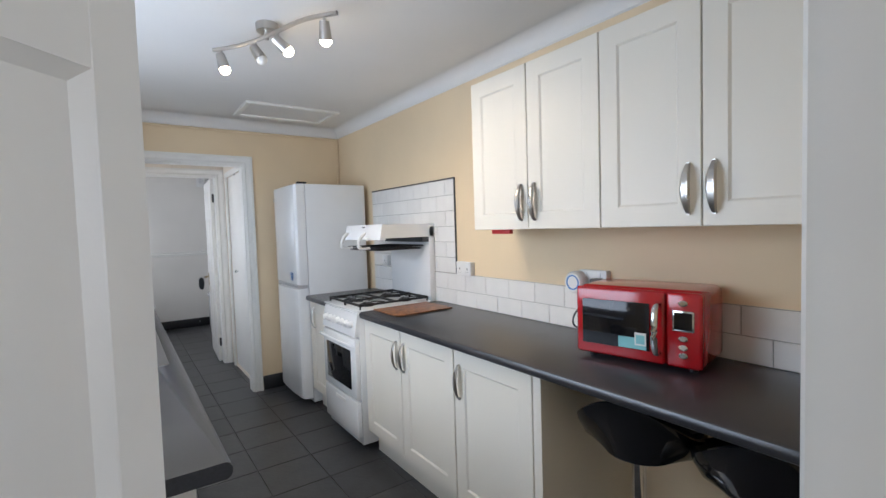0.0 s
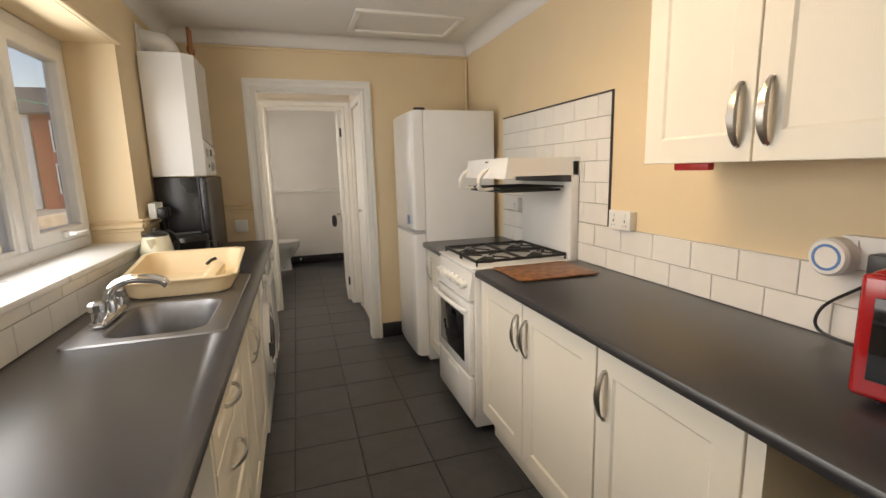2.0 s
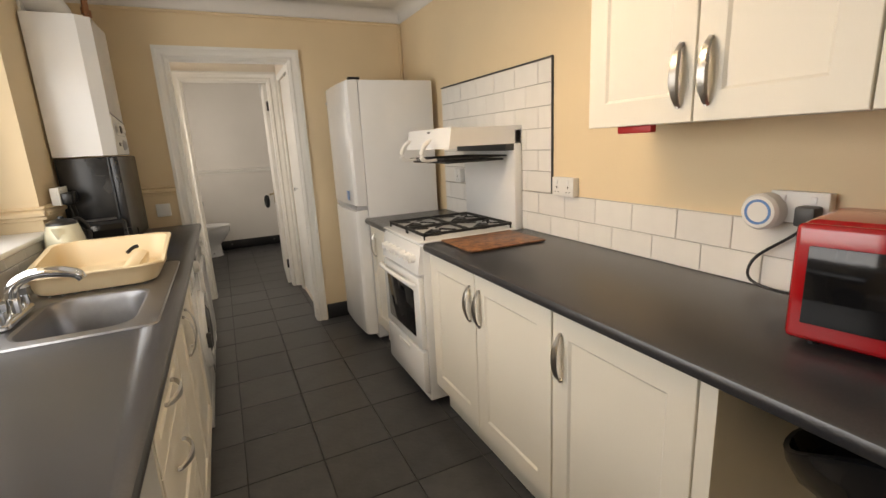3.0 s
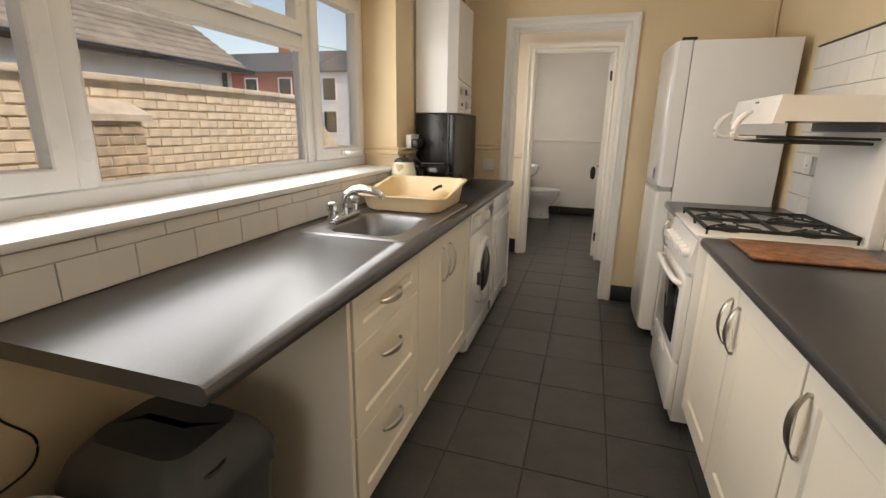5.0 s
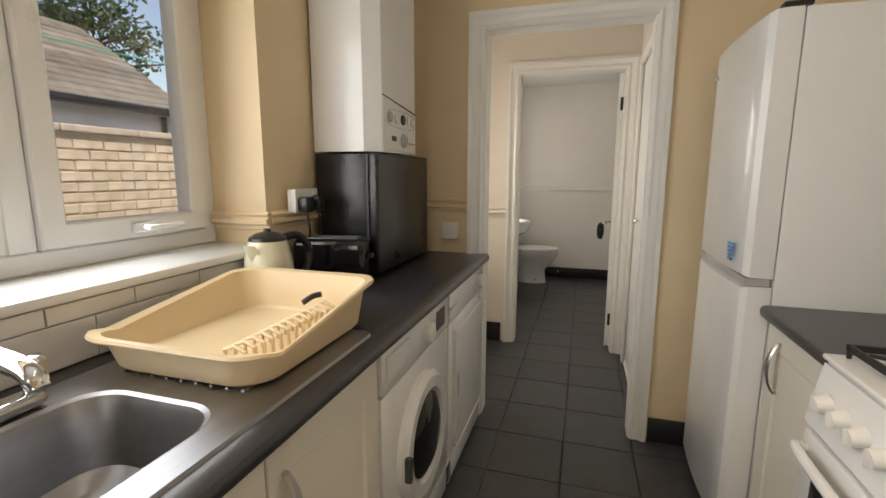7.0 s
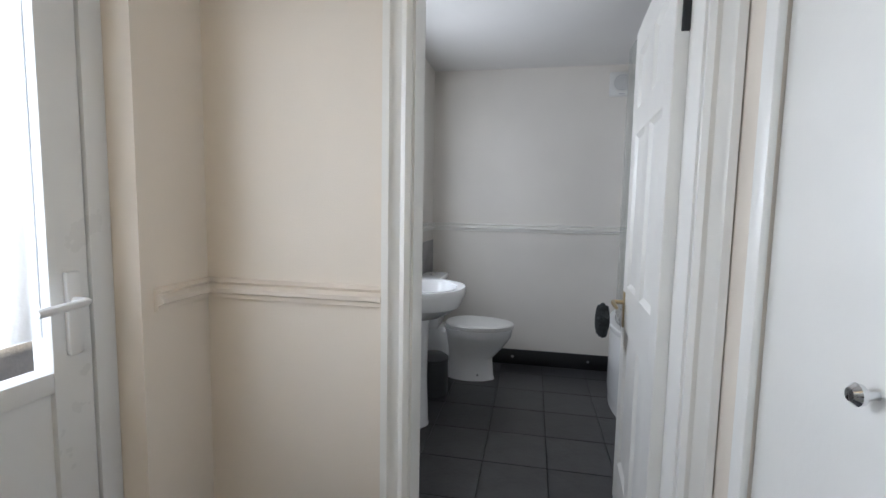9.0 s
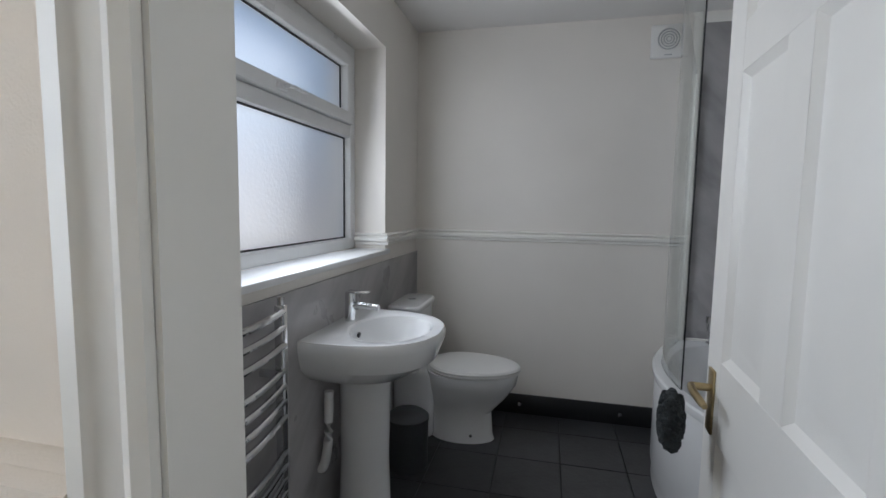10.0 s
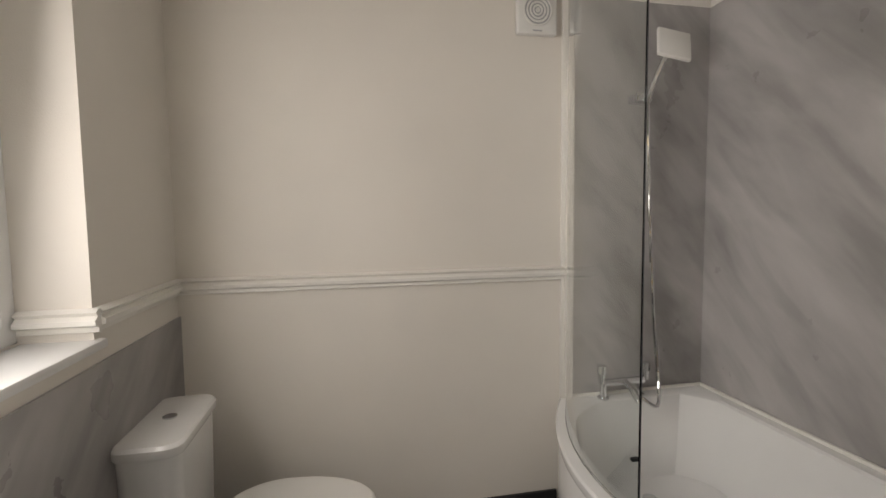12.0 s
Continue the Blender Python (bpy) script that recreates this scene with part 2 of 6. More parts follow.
def lathe(bm, profile, c, seg=28, sx=1.0, sy=1.0):
    rings = [[Vector((c[0] + r * sx * math.cos(2 * math.pi * k / seg), c[1] + r * sy * math.sin(2 * math.pi * k / seg), c[2] + z)) for k in range(seg)] for r, z in profile]
    return loft(bm, rings)


ROOM = {"at": Matrix()}


def room(x=0.0, y=0.0, z=0.0):
    """Sets the origin of the room that is being built."""
    ROOM["at"] = Matrix.Translation((x, y, z))


def link(name, bm, material, m=None):
    if m is not None:
        bm.transform(m)
    bm.transform(ROOM["at"])
    bmesh.ops.recalc_face_normals(bm, faces=bm.faces)
    me = bpy.data.meshes.new(name)
    bm.to_mesh(me)
    bm.free()
    me.materials.append(material)
    me.polygons.foreach_set("use_smooth", [True] * len(me.polygons))
    me.set_sharp_from_angle(angle=radians(32))
    return new(name, me)


def part(name, bm, material, parent, label="", m=None):
    ob = link(name, bm, material, m)
    ob.parent = parent
    ob.matrix_parent_inverse = parent.matrix_basis.inverted() if parent.parent is None else Matrix()
    if label:
        ob["label"] = label
    return ob


def thing(name, loc, label, category, group="", kind=""):
    ob = new(name)
    ob.matrix_basis = ROOM["at"] @ Matrix.Translation(loc)
    return tagged(ob, label, category, group, kind)


def solid(name, bm, material, label, category="", kind="", m=None, group=""):
    return tagged(link(name, bm, material, m), label, category, group, kind)


def setting(name, bm, material, label, m=None):
    return solid(name, bm, material, label, name.split("_")[0], "structure", m)


def wall_y(bm, x0, x1, y0, y1, z0, z1, hole=None):
    """A wall that runs along y, with a hole (y0, y1, z0, z1)."""
    if not hole:
        return box(bm, x0, x1, y0, y1, z0, z1)
    a, b, c, d = hole
    box(bm, x0, x1, y0, a, z0, z1)
    box(bm, x0, x1, b, y1, z0, z1)
    if c > z0:
        box(bm, x0, x1, a, b, z0, c)
    return box(bm, x0, x1, a, b, d, z1)


def wall_x(bm, x0, x1, y0, y1, z0, z1, hole=None):
    """A wall that runs along x, with a hole (x0, x1, z0, z1)."""
    if not hole:
        return box(bm, x0, x1, y0, y1, z0, z1)
    a, b, c, d = hole
    box(bm, x0, a, y0, y1, z0, z1)
    box(bm, b, x1, y0, y1, z0, z1)
    if c > z0:
        box(bm, a, b, y0, y1, z0, c)
    return box(bm, a, b, y0, y1, d, z1)


def run(bm, profile, p0, p1, out):
    """Extrudes a profile of (out, up) offsets from p0 to p1; out is the direction away from the wall."""
    p0, p1, out = Vector(p0), Vector(p1), Vector(out)
    return loft(bm, [[p + out * a + Vector((0, 0, b)) for a, b in profile] for p in (p0, p1)])

# ---- structure ----
ZC = 2.41
WX, RX = 0.385, 2.61          # kitchen side walls
NY, EY = 0.59, 4.76         # kitchen near and end walls
BY = 5.93                    # bathroom door wall
BX, BR, FY = 0.415, 2.74, 8.54   # bathroom side walls and far wall, from that room's origin
BATHROOM = (0.04, -0.07, 0.0)
BZ = 2.40

setting("floor", B(-0.1, 2.95, -1.6, 8.7, -0.12, -0.008), GROUT, "dark grout bed under charcoal floor tiles")
setting("wall_kitchen_window", wall_y(bmesh.new(), 0.08, WX, -0.2, EY, 0, ZC + 0.2, (1.25, 3.77, 1.05, 2.06)), CREAM, "cream painted kitchen wall with a wide window")
setting("wall_kitchen_back", B(RX, RX + 0.12, -0.2, 6.02, 0, ZC + 0.2), CREAM, "cream painted kitchen wall behind the worktop")
setting("wall_kitchen_end", wall_x(bmesh.new(), WX, RX, EY, EY + 0.11, 0, ZC + 0.2, (0.935, 1.722, 0, 2.03)), CREAM, "cream painted end wall with a doorway")
setting("wall_kitchen_near", wall_x(bmesh.new(), WX, RX, NY - 0.12, NY, 0, ZC + 0.2, (0.44, 1.34, 0, 2.03)), CREAM, "cream painted wall with the entrance doorway")
setting("wall_hall_left", B(0.0, 0.12, -1.6, NY - 0.12, 0, ZC), LOBBY, "pale painted wall of the room before the kitchen")
setting("wall_hall_right", B(2.2, 2.32, -1.6, NY - 0.12, 0, ZC), LOBBY, "pale painted wall of the room before the kitchen")
# The opening in this unseen wall is added to hold the fill lamp.
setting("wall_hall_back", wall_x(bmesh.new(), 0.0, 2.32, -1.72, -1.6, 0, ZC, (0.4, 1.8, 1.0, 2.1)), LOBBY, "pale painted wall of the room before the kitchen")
setting("wall_lobby_outer", wall_y(bmesh.new(), 0.02, 0.30, EY + 0.0, BY, 0, ZC + 0.2, (4.86, 5.68, 0, 2.03)), LOBBY, "pale painted lobby wall with the back door")
setting("wall_lobby_cupboard", wall_y(bmesh.new(), 1.765, 1.87, EY + 0.11, BY, 0, ZC, (4.98, 5.74, 0.03, 2.02)), LOBBY, "white painted cupboard front wall in the lobby")
setting("wall_cupboard_back", B(1.87, 2.61, EY + 0.11, EY + 0.15, 0, ZC), LOBBY, "plain wall inside the lobby cupboard")
setting("wall_bathroom_door", wall_x(bmesh.new(), 0.0, 2.89, BY, BY + 0.11, 0, ZC + 0.2, (0.945, 1.690, 0, 2.05)), LOBBY, "pale painted wall with the bathroom doorway")
room(*BATHROOM)
setting("wall_bathroom_window", wall_y(bmesh.new(), 0.08, BX, 6.11, FY + 0.1, 0, ZC + 0.2, (6.64, 7.955, 1.06, 2.12)), BATH, "off-white bathroom wall with a frosted window")
setting("wall_bathroom_far", B(BX - 0.3, BR + 0.1, FY, FY + 0.12, 0, ZC + 0.2), BATH, "off-white painted bathroom wall with a dado rail")
setting("wall_bathroom_bath", B(BR, BR + 0.12, 6.11, FY, 0, ZC + 0.2), BATH, "bathroom wall behind the bath")
room()
setting("ceiling_kitchen", B(0.0, 2.76, NY - 0.1, EY + 0.02, ZC, ZC + 0.08), CEIL, "white painted kitchen ceiling")
setting("ceiling_lobby", B(0.0, 2.76, EY + 0.1, BY + 0.05, ZC - 0.02, ZC + 0.06), CEIL, "white painted lobby ceiling")
setting("ceiling_bathroom", B(0.0, 2.95, BY + 0.1, FY + 0.1, BZ, BZ + 0.08), CEIL, "white painted bathroom ceiling")
setting("ceiling_hall", B(0.0, 2.4, -1.72, NY - 0.1, ZC, ZC + 0.08), CEIL, "white painted ceiling before the kitchen")
setting("roof", B(-0.1, 3.0, -1.8, 8.8, ZC + 0.2, ZC + 0.32), SLATE, "flat roof over the rear rooms")

COVE = [(0, 0)] + [(0.09 - 0.082 * math.cos(a), -0.08 + 0.074 * math.sin(a)) for a in (math.pi / 2 * k / 7 for k in range(7, -1, -1))] + [(0, -0.088)]
cove = bmesh.new()
run(cove, COVE, (WX, NY, ZC), (WX, EY, ZC), (1, 0, 0))
run(cove, COVE, (RX, NY, ZC), (RX, EY, ZC), (-1, 0, 0))
run(cove, COVE, (WX, EY, ZC), (RX, EY, ZC), (0, -1, 0))
run(cove, COVE, (WX, NY, ZC), (RX, NY, ZC), (0, 1, 0))
setting("trim_coving", cove, CEIL, "white plaster coving round the kitchen ceiling")

RAIL = [(0, 0.032), (0.012, 0.032), (0.026, 0.024), (0.014, 0.014), (0.030, 0.004), (0.030, -0.008), (0.012, -0.016), (0.014, -0.028), (0, -0.032)]


def rail(name, runs, material, label):
    bm = bmesh.new()
    for p0, p1, out in runs:
        run(bm, RAIL, p0, p1, out)
    return setting(name, bm, material, label)


rail("trim_rail_kitchen", [((WX, 3.77, 1.16), (WX, EY, 1.16), (1, 0, 0)), ((WX, EY, 1.16), (0.865, EY, 1.16), (0, -1, 0)), ((0.17, 3.77, 1.16), (WX + 0.02, 3.77, 1.16), (0, -1, 0))], CREAM, "cream painted dado rail")
rail("trim_rail_lobby", [((0.30, BY, 1.035), (0.872, BY, 1.035), (0, -1, 0)), ((0.30, 5.72, 1.035), (0.30, BY, 1.035), (1, 0, 0))], LOBBY, "pale painted dado rail in the lobby")
room(*BATHROOM)
rail("trim_rail_bathroom", [((BX, FY, 1.135), (2.03, FY, 1.135), (0, -1, 0)), ((BX, 7.955, 1.135), (BX, FY, 1.135), (1, 0, 0)),
                            ((0.25, 7.955, 1.135), (BX + 0.02, 7.955, 1.135), (0, -1, 0)), ((BX, 6.03, 1.135), (BX, 6.64, 1.135), (1, 0, 0)), ((0.25, 6.64, 1.135), (BX + 0.02, 6.64, 1.135), (0, 1, 0))], GLOSS, "white painted dado rail")
room()

ARCH = [(0.0, 0.0), (0.0, 0.012), (0.014, 0.020), (0.028, 0.014), (0.05, 0.020), (0.058, 0.028), (0.078, 0.028), (0.078, 0.0)]


def architrave(name, x0, x1, top, y, face, label):
    """A moulded frame round an opening in a wall that runs along x; face is -1 or 1 along y."""
    bm = bmesh.new()
    rings = []
    for px, pz, sx, sz in ((x0, 0, -1, 0), (x0, top, -1, 1), (x1, top, 1, 1), (x1, 0, 1, 0)):
        rings.append([Vector((px + sx * a, y + face * b, pz + sz * a)) for a, b in ARCH])
    loft(bm, rings)
    return setting(name, bm, GLOSS, label)


def lining(name, x0, x1, top, y0, y1, label):
    bm = bmesh.new()
    box(bm, x0, x0 + 0.014, y0, y1, 0, top - 0.014)
    box(bm, x1 - 0.014, x1, y0, y1, 0, top - 0.014)
    box(bm, x0, x1, y0, y1, top - 0.014, top)
    return setting(name, bm, GLOSS, label)


architrave("trim_kitchen_end_architrave", 0.942, 1.714, 2.02, EY, -1, "white gloss moulded architrave")
lining("trim_kitchen_end_lining", 0.935, 1.722, 2.03, EY + 0.001, EY + 0.112, "white gloss door lining")
architrave("trim_lobby_architrave", 0.942, 1.714, 2.02, EY + 0.11, 1, "white gloss moulded architrave")
architrave("trim_bathroom_architrave", 0.952, 1.682, 2.04, BY, -1, "white gloss architrave of the bathroom door")
lining("trim_bathroom_lining", 0.945, 1.690, 2.05, BY + 0.001, BY + 0.112, "white gloss bathroom door lining")
architrave("trim_bathroom_inner_architrave", 0.952, 1.682, 2.04, BY + 0.11, 1, "white gloss architrave of the bathroom door")
architrave("trim_entrance_architrave", 0.448, 1.332, 2.02, NY, 1, "white gloss architrave of the entrance")
lining("trim_entrance_lining", 0.44, 1.34, 2.03, NY - 0.122, NY - 0.001, "white gloss entrance door lining")
architrave("trim_entrance_hall_architrave", 0.448, 1.332, 2.02, NY - 0.12, -1, "white gloss architrave of the entrance")

base = bmesh.new()
box(base, 1.80, 2.60, EY - 0.012, EY, 0, 0.125, 0.002)
box(base, 0.30, 0.85, BY - 0.012, BY, 0, 0.15, 0.002)
box(base, 0.30, 0.312, 5.74, BY - 0.012, 0, 0.15, 0.002)
setting("baseboard_kitchen", base, SKIRT, "black tiled skirting at the floor")
base = bmesh.new()
box(base, BX, 1.98, FY - 0.014, FY, 0, 0.125, 0.002)
room(*BATHROOM)
setting("baseboard_bathroom", base, SKIRT, "black tiled skirting under the white wall")
room()


# ---- doors ----
def panel_door(name, w, h, m, label, thick=0.038, handle=None, st=0.105):
    """A six-panel door hinged at its own origin, running along +x."""
    d = tagged(new(name), label, "door", "", "structure")
    d.matrix_basis = m
    mid = 0.09
    pw = (w - 2 * st - mid) / 2
    rows_z = [(0.21, 0.80), (0.98, 1.60), (1.70, h - 0.11)]
    bm = bmesh.new()
    box(bm, 0, st, 0, thick, 0.005, h, 0.002, 1)
    box(bm, w - st, w, 0, thick, 0.005, h, 0.002, 1)
    box(bm, st + pw, st + pw + mid, 0.0005, thick - 0.0005, 0.2, h - 0.1)
    zs = [0.005] + [v for r in rows_z for v in r] + [h]
    for a, b in zip(zs[::2], zs[1::2]):
        box(bm, st, w - st, 0.0, thick, a, b)
    leaf = part("leaf", bm, GLOSS, d, m=m)
    for x0 in (st, st + pw + mid):
        for z0, z1 in rows_z:
            pm = bmesh.new()
            for side, s in ((0.0, 1), (thick, -1)):
                y = [side + s * 0.001, side + s * 0.012, side + s * 0.012, side + s * 0.005]
                ins = [0.0, 0.016, 0.030, 0.060]
                rings = [[Vector((x0 + i, yy, z0 + i)), Vector((x0 + pw - i, yy, z0 + i)), Vector((x0 + pw - i, yy, z1 - i)), Vector((x0 + i, yy, z1 - i))] for i, yy in zip(ins, y)]
                loft(pm, rings, cap0=False)
            part("panel", pm, GLOSS, d, m=m)
    if handle:
        for side, s in ((0.0, -1), (thick, 1)):
            hb = B(w - 0.075, w - 0.035, min(side, side + s * 0.006), max(side, side + s * 0.006), 0.80, 0.95, 0.002)
            plate = part("handle_plate", hb, handle, d, m=m)
            lv = C((w - 0.055, side + s * 0.003, 0.905), (w - 0.055, side + s * 0.045, 0.905), 0.009)
            tube(lv, curve([(w - 0.055, side + s * 0.045, 0.905), (w - 0.10, side + s * 0.05, 0.907), (w - 0.165, side + s * 0.042, 0.90)], 10), [0.009] * 4 + [0.0085] * 6 + [0.006], 10)
            part("lever", lv, handle, d, m=m)
    for z in (0.22, 1.82):
        part("hinge", B(-0.012, 0.004, -0.008, thick * 0.6, z - 0.045, z + 0.045, 0.002), IRON if name != "door_entrance" else BRASS, d, m=m)
    return d


BD = pose(1.680, BY + 0.118, 0.0, 0, 0, 86.5)
panel_door("door_bathroom", 0.735, 2.03, BD, "white six-panel bathroom door standing open", handle=BRASS)
panel_door("door_entrance", 0.56, 2.0, pose(0.424, NY + 0.08, 0.0, 0, 0, 44.5), "white six-panel kitchen door standing open", st=0.06)

cup = thing("door_cupboard", (1.77, 5.36, 0), "white flush lobby cupboard door with a small knob", "door", "", "structure")
part("leaf", B(1.771, 1.80, 4.985, 5.735, 0.035, 2.015, 0.002), GLOSS, cup)
kn = bmesh.new()
lathe(kn, [(0.006, 0), (0.006, 0.015), (0.015, 0.020), (0.017, 0.028), (0.010, 0.036), (0.002, 0.037)], (0, 0, 0))
part("knob", kn, CHROME, cup, m=Matrix.Translation((1.771, 5.41, 1.045)) @ pose(0, 0, 0, 0, -90, 0))
part("latch", B(1.755, 1.766, 5.34, 5.37, 2.0, 2.06, 0.003), NICKEL, cup, "small metal hook latch")
fr = bmesh.new()
for y0, y1, z0, z1 in ((4.93, 4.985, 0, 2.07), (5.735, 5.79, 0, 2.07), (4.985, 5.735, 2.017, 2.07)):
    box(fr, 1.748, 1.765, y0, y1, z0, z1, 0.003)
part("frame", fr, GLOSS, cup)

bd = thing("door_back", (0.2, 5.27, 0), "white plastic back door with a frosted pane", "door", "", "structure")
fr = bmesh.new()
for y0, y1, z0, z1 in ((4.86, 4.92, 0, 2.03), (5.62, 5.68, 0, 2.03), (4.92, 5.62, 1.97, 2.03), (4.92, 5.62, 0, 0.05)):
    box(fr, 0.15, 0.22, y0, y1, z0, z1, 0.004)
part("frame", fr, UPVC, bd)
fr = bmesh.new()
for y0, y1, z0, z1 in ((4.925, 5.02, 0.055, 1.965), (5.52, 5.615, 0.055, 1.965), (5.02, 5.52, 1.86, 1.965), (5.02, 5.52, 0.055, 0.2), (5.02, 5.52, 0.85, 0.90)):
    box(fr, 0.155, 0.215, y0, y1, z0, z1, 0.004)
box(fr, 0.17, 0.2, 5.02, 5.52, 0.2, 0.85)
part("leaf", fr, UPVC, bd)
part("pane", B(0.18, 0.19, 5.02, 5.52, 0.98, 1.86), FROST, bd).visible_shadow = False
hb = B(0.215, 0.228, 5.55, 5.585, 0.93, 1.13, 0.004)
tube(hb, [(0.22, 5.567, 1.06), (0.262, 5.567, 1.06), (0.268, 5.55, 1.06), (0.268, 5.45, 1.055)], 0.010, 10)
part("handle", hb, UPVC, bd)


# ---- windows ----
def pane(parent, x, y0, y1, z0, z1, material):
    p = part("pane", B(x - 0.004, x + 0.004, y0, y1, z0, z1), material, parent)
    p.visible_shadow = False
    return p


def bars(bm, x0, x1, y0, y1, z0, z1, w):
    """A mitred frame of bars w wide, with chamfered edges."""
    c = min(0.005, w / 4)
    section = [(0, x0 + c), (0, x1 - c), (c, x1), (w - c, x1), (w, x1 - c), (w, x0 + c), (w - c, x0), (c, x0)]
    corners = [[bm.verts.new((x, y + sy * i, z + sz * i)) for i, x in section] for y, z, sy, sz in ((y0, z0, 1, 1), (y1, z0, -1, 1), (y1, z1, -1, -1), (y0, z1, 1, -1))]
    for k in range(4):
        a, b = corners[k], corners[(k + 1) % 4]
        for i in range(8):
            j = (i + 1) % 8
            bm.faces.new((a[i], a[j], b[j], b[i]))
    return bm


def window_handle(parent, x, y, z, along=1):
    bm = B(x, x + 0.016, y - 0.014, y + 0.014, z - 0.03, z + 0.03, 0.004) if along == 0 else B(x, x + 0.016, y - 0.03, y + 0.03, z - 0.014, z + 0.014, 0.004)
    if along == 0:
        tube(bm, [(x + 0.02, y, z), (x + 0.042, y, z), (x + 0.046, y, z - 0.02), (x + 0.044, y, z - 0.11)], 0.008, 8)
    else:
        tube(bm, [(x + 0.015, y, z), (x + 0.04, y, z), (x + 0.046, y + along * 0.02, z), (x + 0.044, y + along * 0.11, z)], 0.008, 8)
    part("handle", bm, UPVC, parent)


win = thing("window_kitchen", (0.17, 2.48, 1.06), "white plastic kitchen window with three lights", "window", "", "structure")
fr = bars(bmesh.new(), 0.10, 0.165, 1.25, 3.77, 1.078, 2.06, 0.055)
for y in (2.02, 3.165):
    box(fr, 0.10, 0.165, y - 0.03, y + 0.03, 1.133, 2.005, 0.005)
box(fr, 0.10, 0.165, 2.05, 3.135, 1.675, 1.735, 0.005)
part("window_frame", fr, UPVC, win)
for y0, y1 in ((1.307, 1.988), (3.197, 3.713)):
    part("sash", bars(bmesh.new(), 0.115, 0.182, y0, y1, 1.136, 2.002, 0.062), UPVC, win)
    pane(win, 0.14, y0 + 0.06, y1 - 0.06, 1.195, 1.945, CLEAR)
part("vent_sash", bars(bmesh.new(), 0.115, 0.182, 2.053, 3.132, 1.738, 2.002, 0.055), UPVC, win)
pane(win, 0.14, 2.105, 3.08, 1.79, 1.95, CLEAR)
pane(win, 0.132, 2.045, 3.14, 1.13, 1.68, CLEAR)
gb = bmesh.new()
for y0, y1, z0, z1 in ((2.05, 3.135, 1.133, 1.148), (2.05, 3.135, 1.66, 1.675), (2.05, 2.065, 1.148, 1.66), (3.12, 3.135, 1.148, 1.66)):
    box(gb, 0.141, 0.155, y0, y1, z0, z1)
part("glazing_bead", gb, UPVC, win)
window_handle(win, 0.182, 2.60, 1.765, 1)
window_handle(win, 0.182, 1.62, 1.167, 1)
window_handle(win, 0.182, 3.46, 1.167, 1)
setting("window_sill_kitchen", B(0.165, 0.41, 1.25, 3.77, 1.054, 1.078, 0.006), UPVC, "white window sill board over the tiles")
setting("trim_window_head", B(WX, WX + 0.022, 1.2, 3.80, 2.06, 2.09, 0.006), CREAM, "cream painted bead over the window")

room(*BATHROOM)
bw = thing("window_bathroom", (0.25, 7.3, 1.07), "white plastic frosted bathroom window with a top vent", "window", "", "structure")
fr = bars(bmesh.new(), 0.17, 0.245, 6.64, 7.955, 1.085, 2.12, 0.055)
box(fr, 0.17, 0.245, 6.695, 7.9, 1.66, 1.72, 0.005)
part("window_frame", fr, UPVC, bw)
part("vent_sash", bars(bmesh.new(), 0.185, 0.262, 6.70, 7.895, 1.724, 2.062, 0.058), UPVC, bw)
pane(bw, 0.21, 6.755, 7.84, 1.78, 2.005, FROST)
pane(bw, 0.20, 6.69, 7.905, 1.135, 1.665, FROST)
seal = bars(bmesh.new(), 0.2045, 0.212, 6.694, 7.901, 1.138, 1.662, 0.009)
bars(seal, 0.2145, 0.222, 6.756, 7.839, 1.780, 2.006, 0.009)
part("gasket", seal, BLACK, bw, "black rubber glazing gasket")
window_handle(bw, 0.262, 7.24, 1.752, 1)
setting("window_sill_bathroom", B(0.245, 0.435, 6.60, 7.985, 1.057, 1.083, 0.007), UPVC, "white window sill board over grey panels")
room()


# Frame of the assumed hall window, added round the fill lamp.
hw = thing("window_hall_fill", (1.1, -1.65, 1.0), "unseen white window frame added round the hall fill lamp", "window", "", "structure")
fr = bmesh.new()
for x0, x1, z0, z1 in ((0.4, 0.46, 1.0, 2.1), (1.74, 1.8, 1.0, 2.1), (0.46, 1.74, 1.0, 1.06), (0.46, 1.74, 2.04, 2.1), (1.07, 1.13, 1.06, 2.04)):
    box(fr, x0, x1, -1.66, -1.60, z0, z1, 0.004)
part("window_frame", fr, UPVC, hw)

# ---- kitchen units ----
def shaker(parent, face, x, y0, y1, z0, z1, border=0.075, name="door"):
    """A shaker front in the plane x, facing face (-1 or 1) along x: a raised border round a sunk panel."""
    rings = []
    for inset, depth in ((0.0, 0.020), (0.0, 0.002), (0.002, 0.0), (border - 0.002, 0.0), (border, 0.0015), (border + 0.006, 0.0065), (border + 0.012, 0.0065)):
        a, b, c, d = y0 + inset, y1 - inset, z0 + inset, z1 - inset
        rings.append([Vector((x - face * depth, y, z)) for y, z in ((a, c), (b, c), (b, d), (a, d))])
    return part(name, loft(bmesh.new(), rings), CAB, parent)


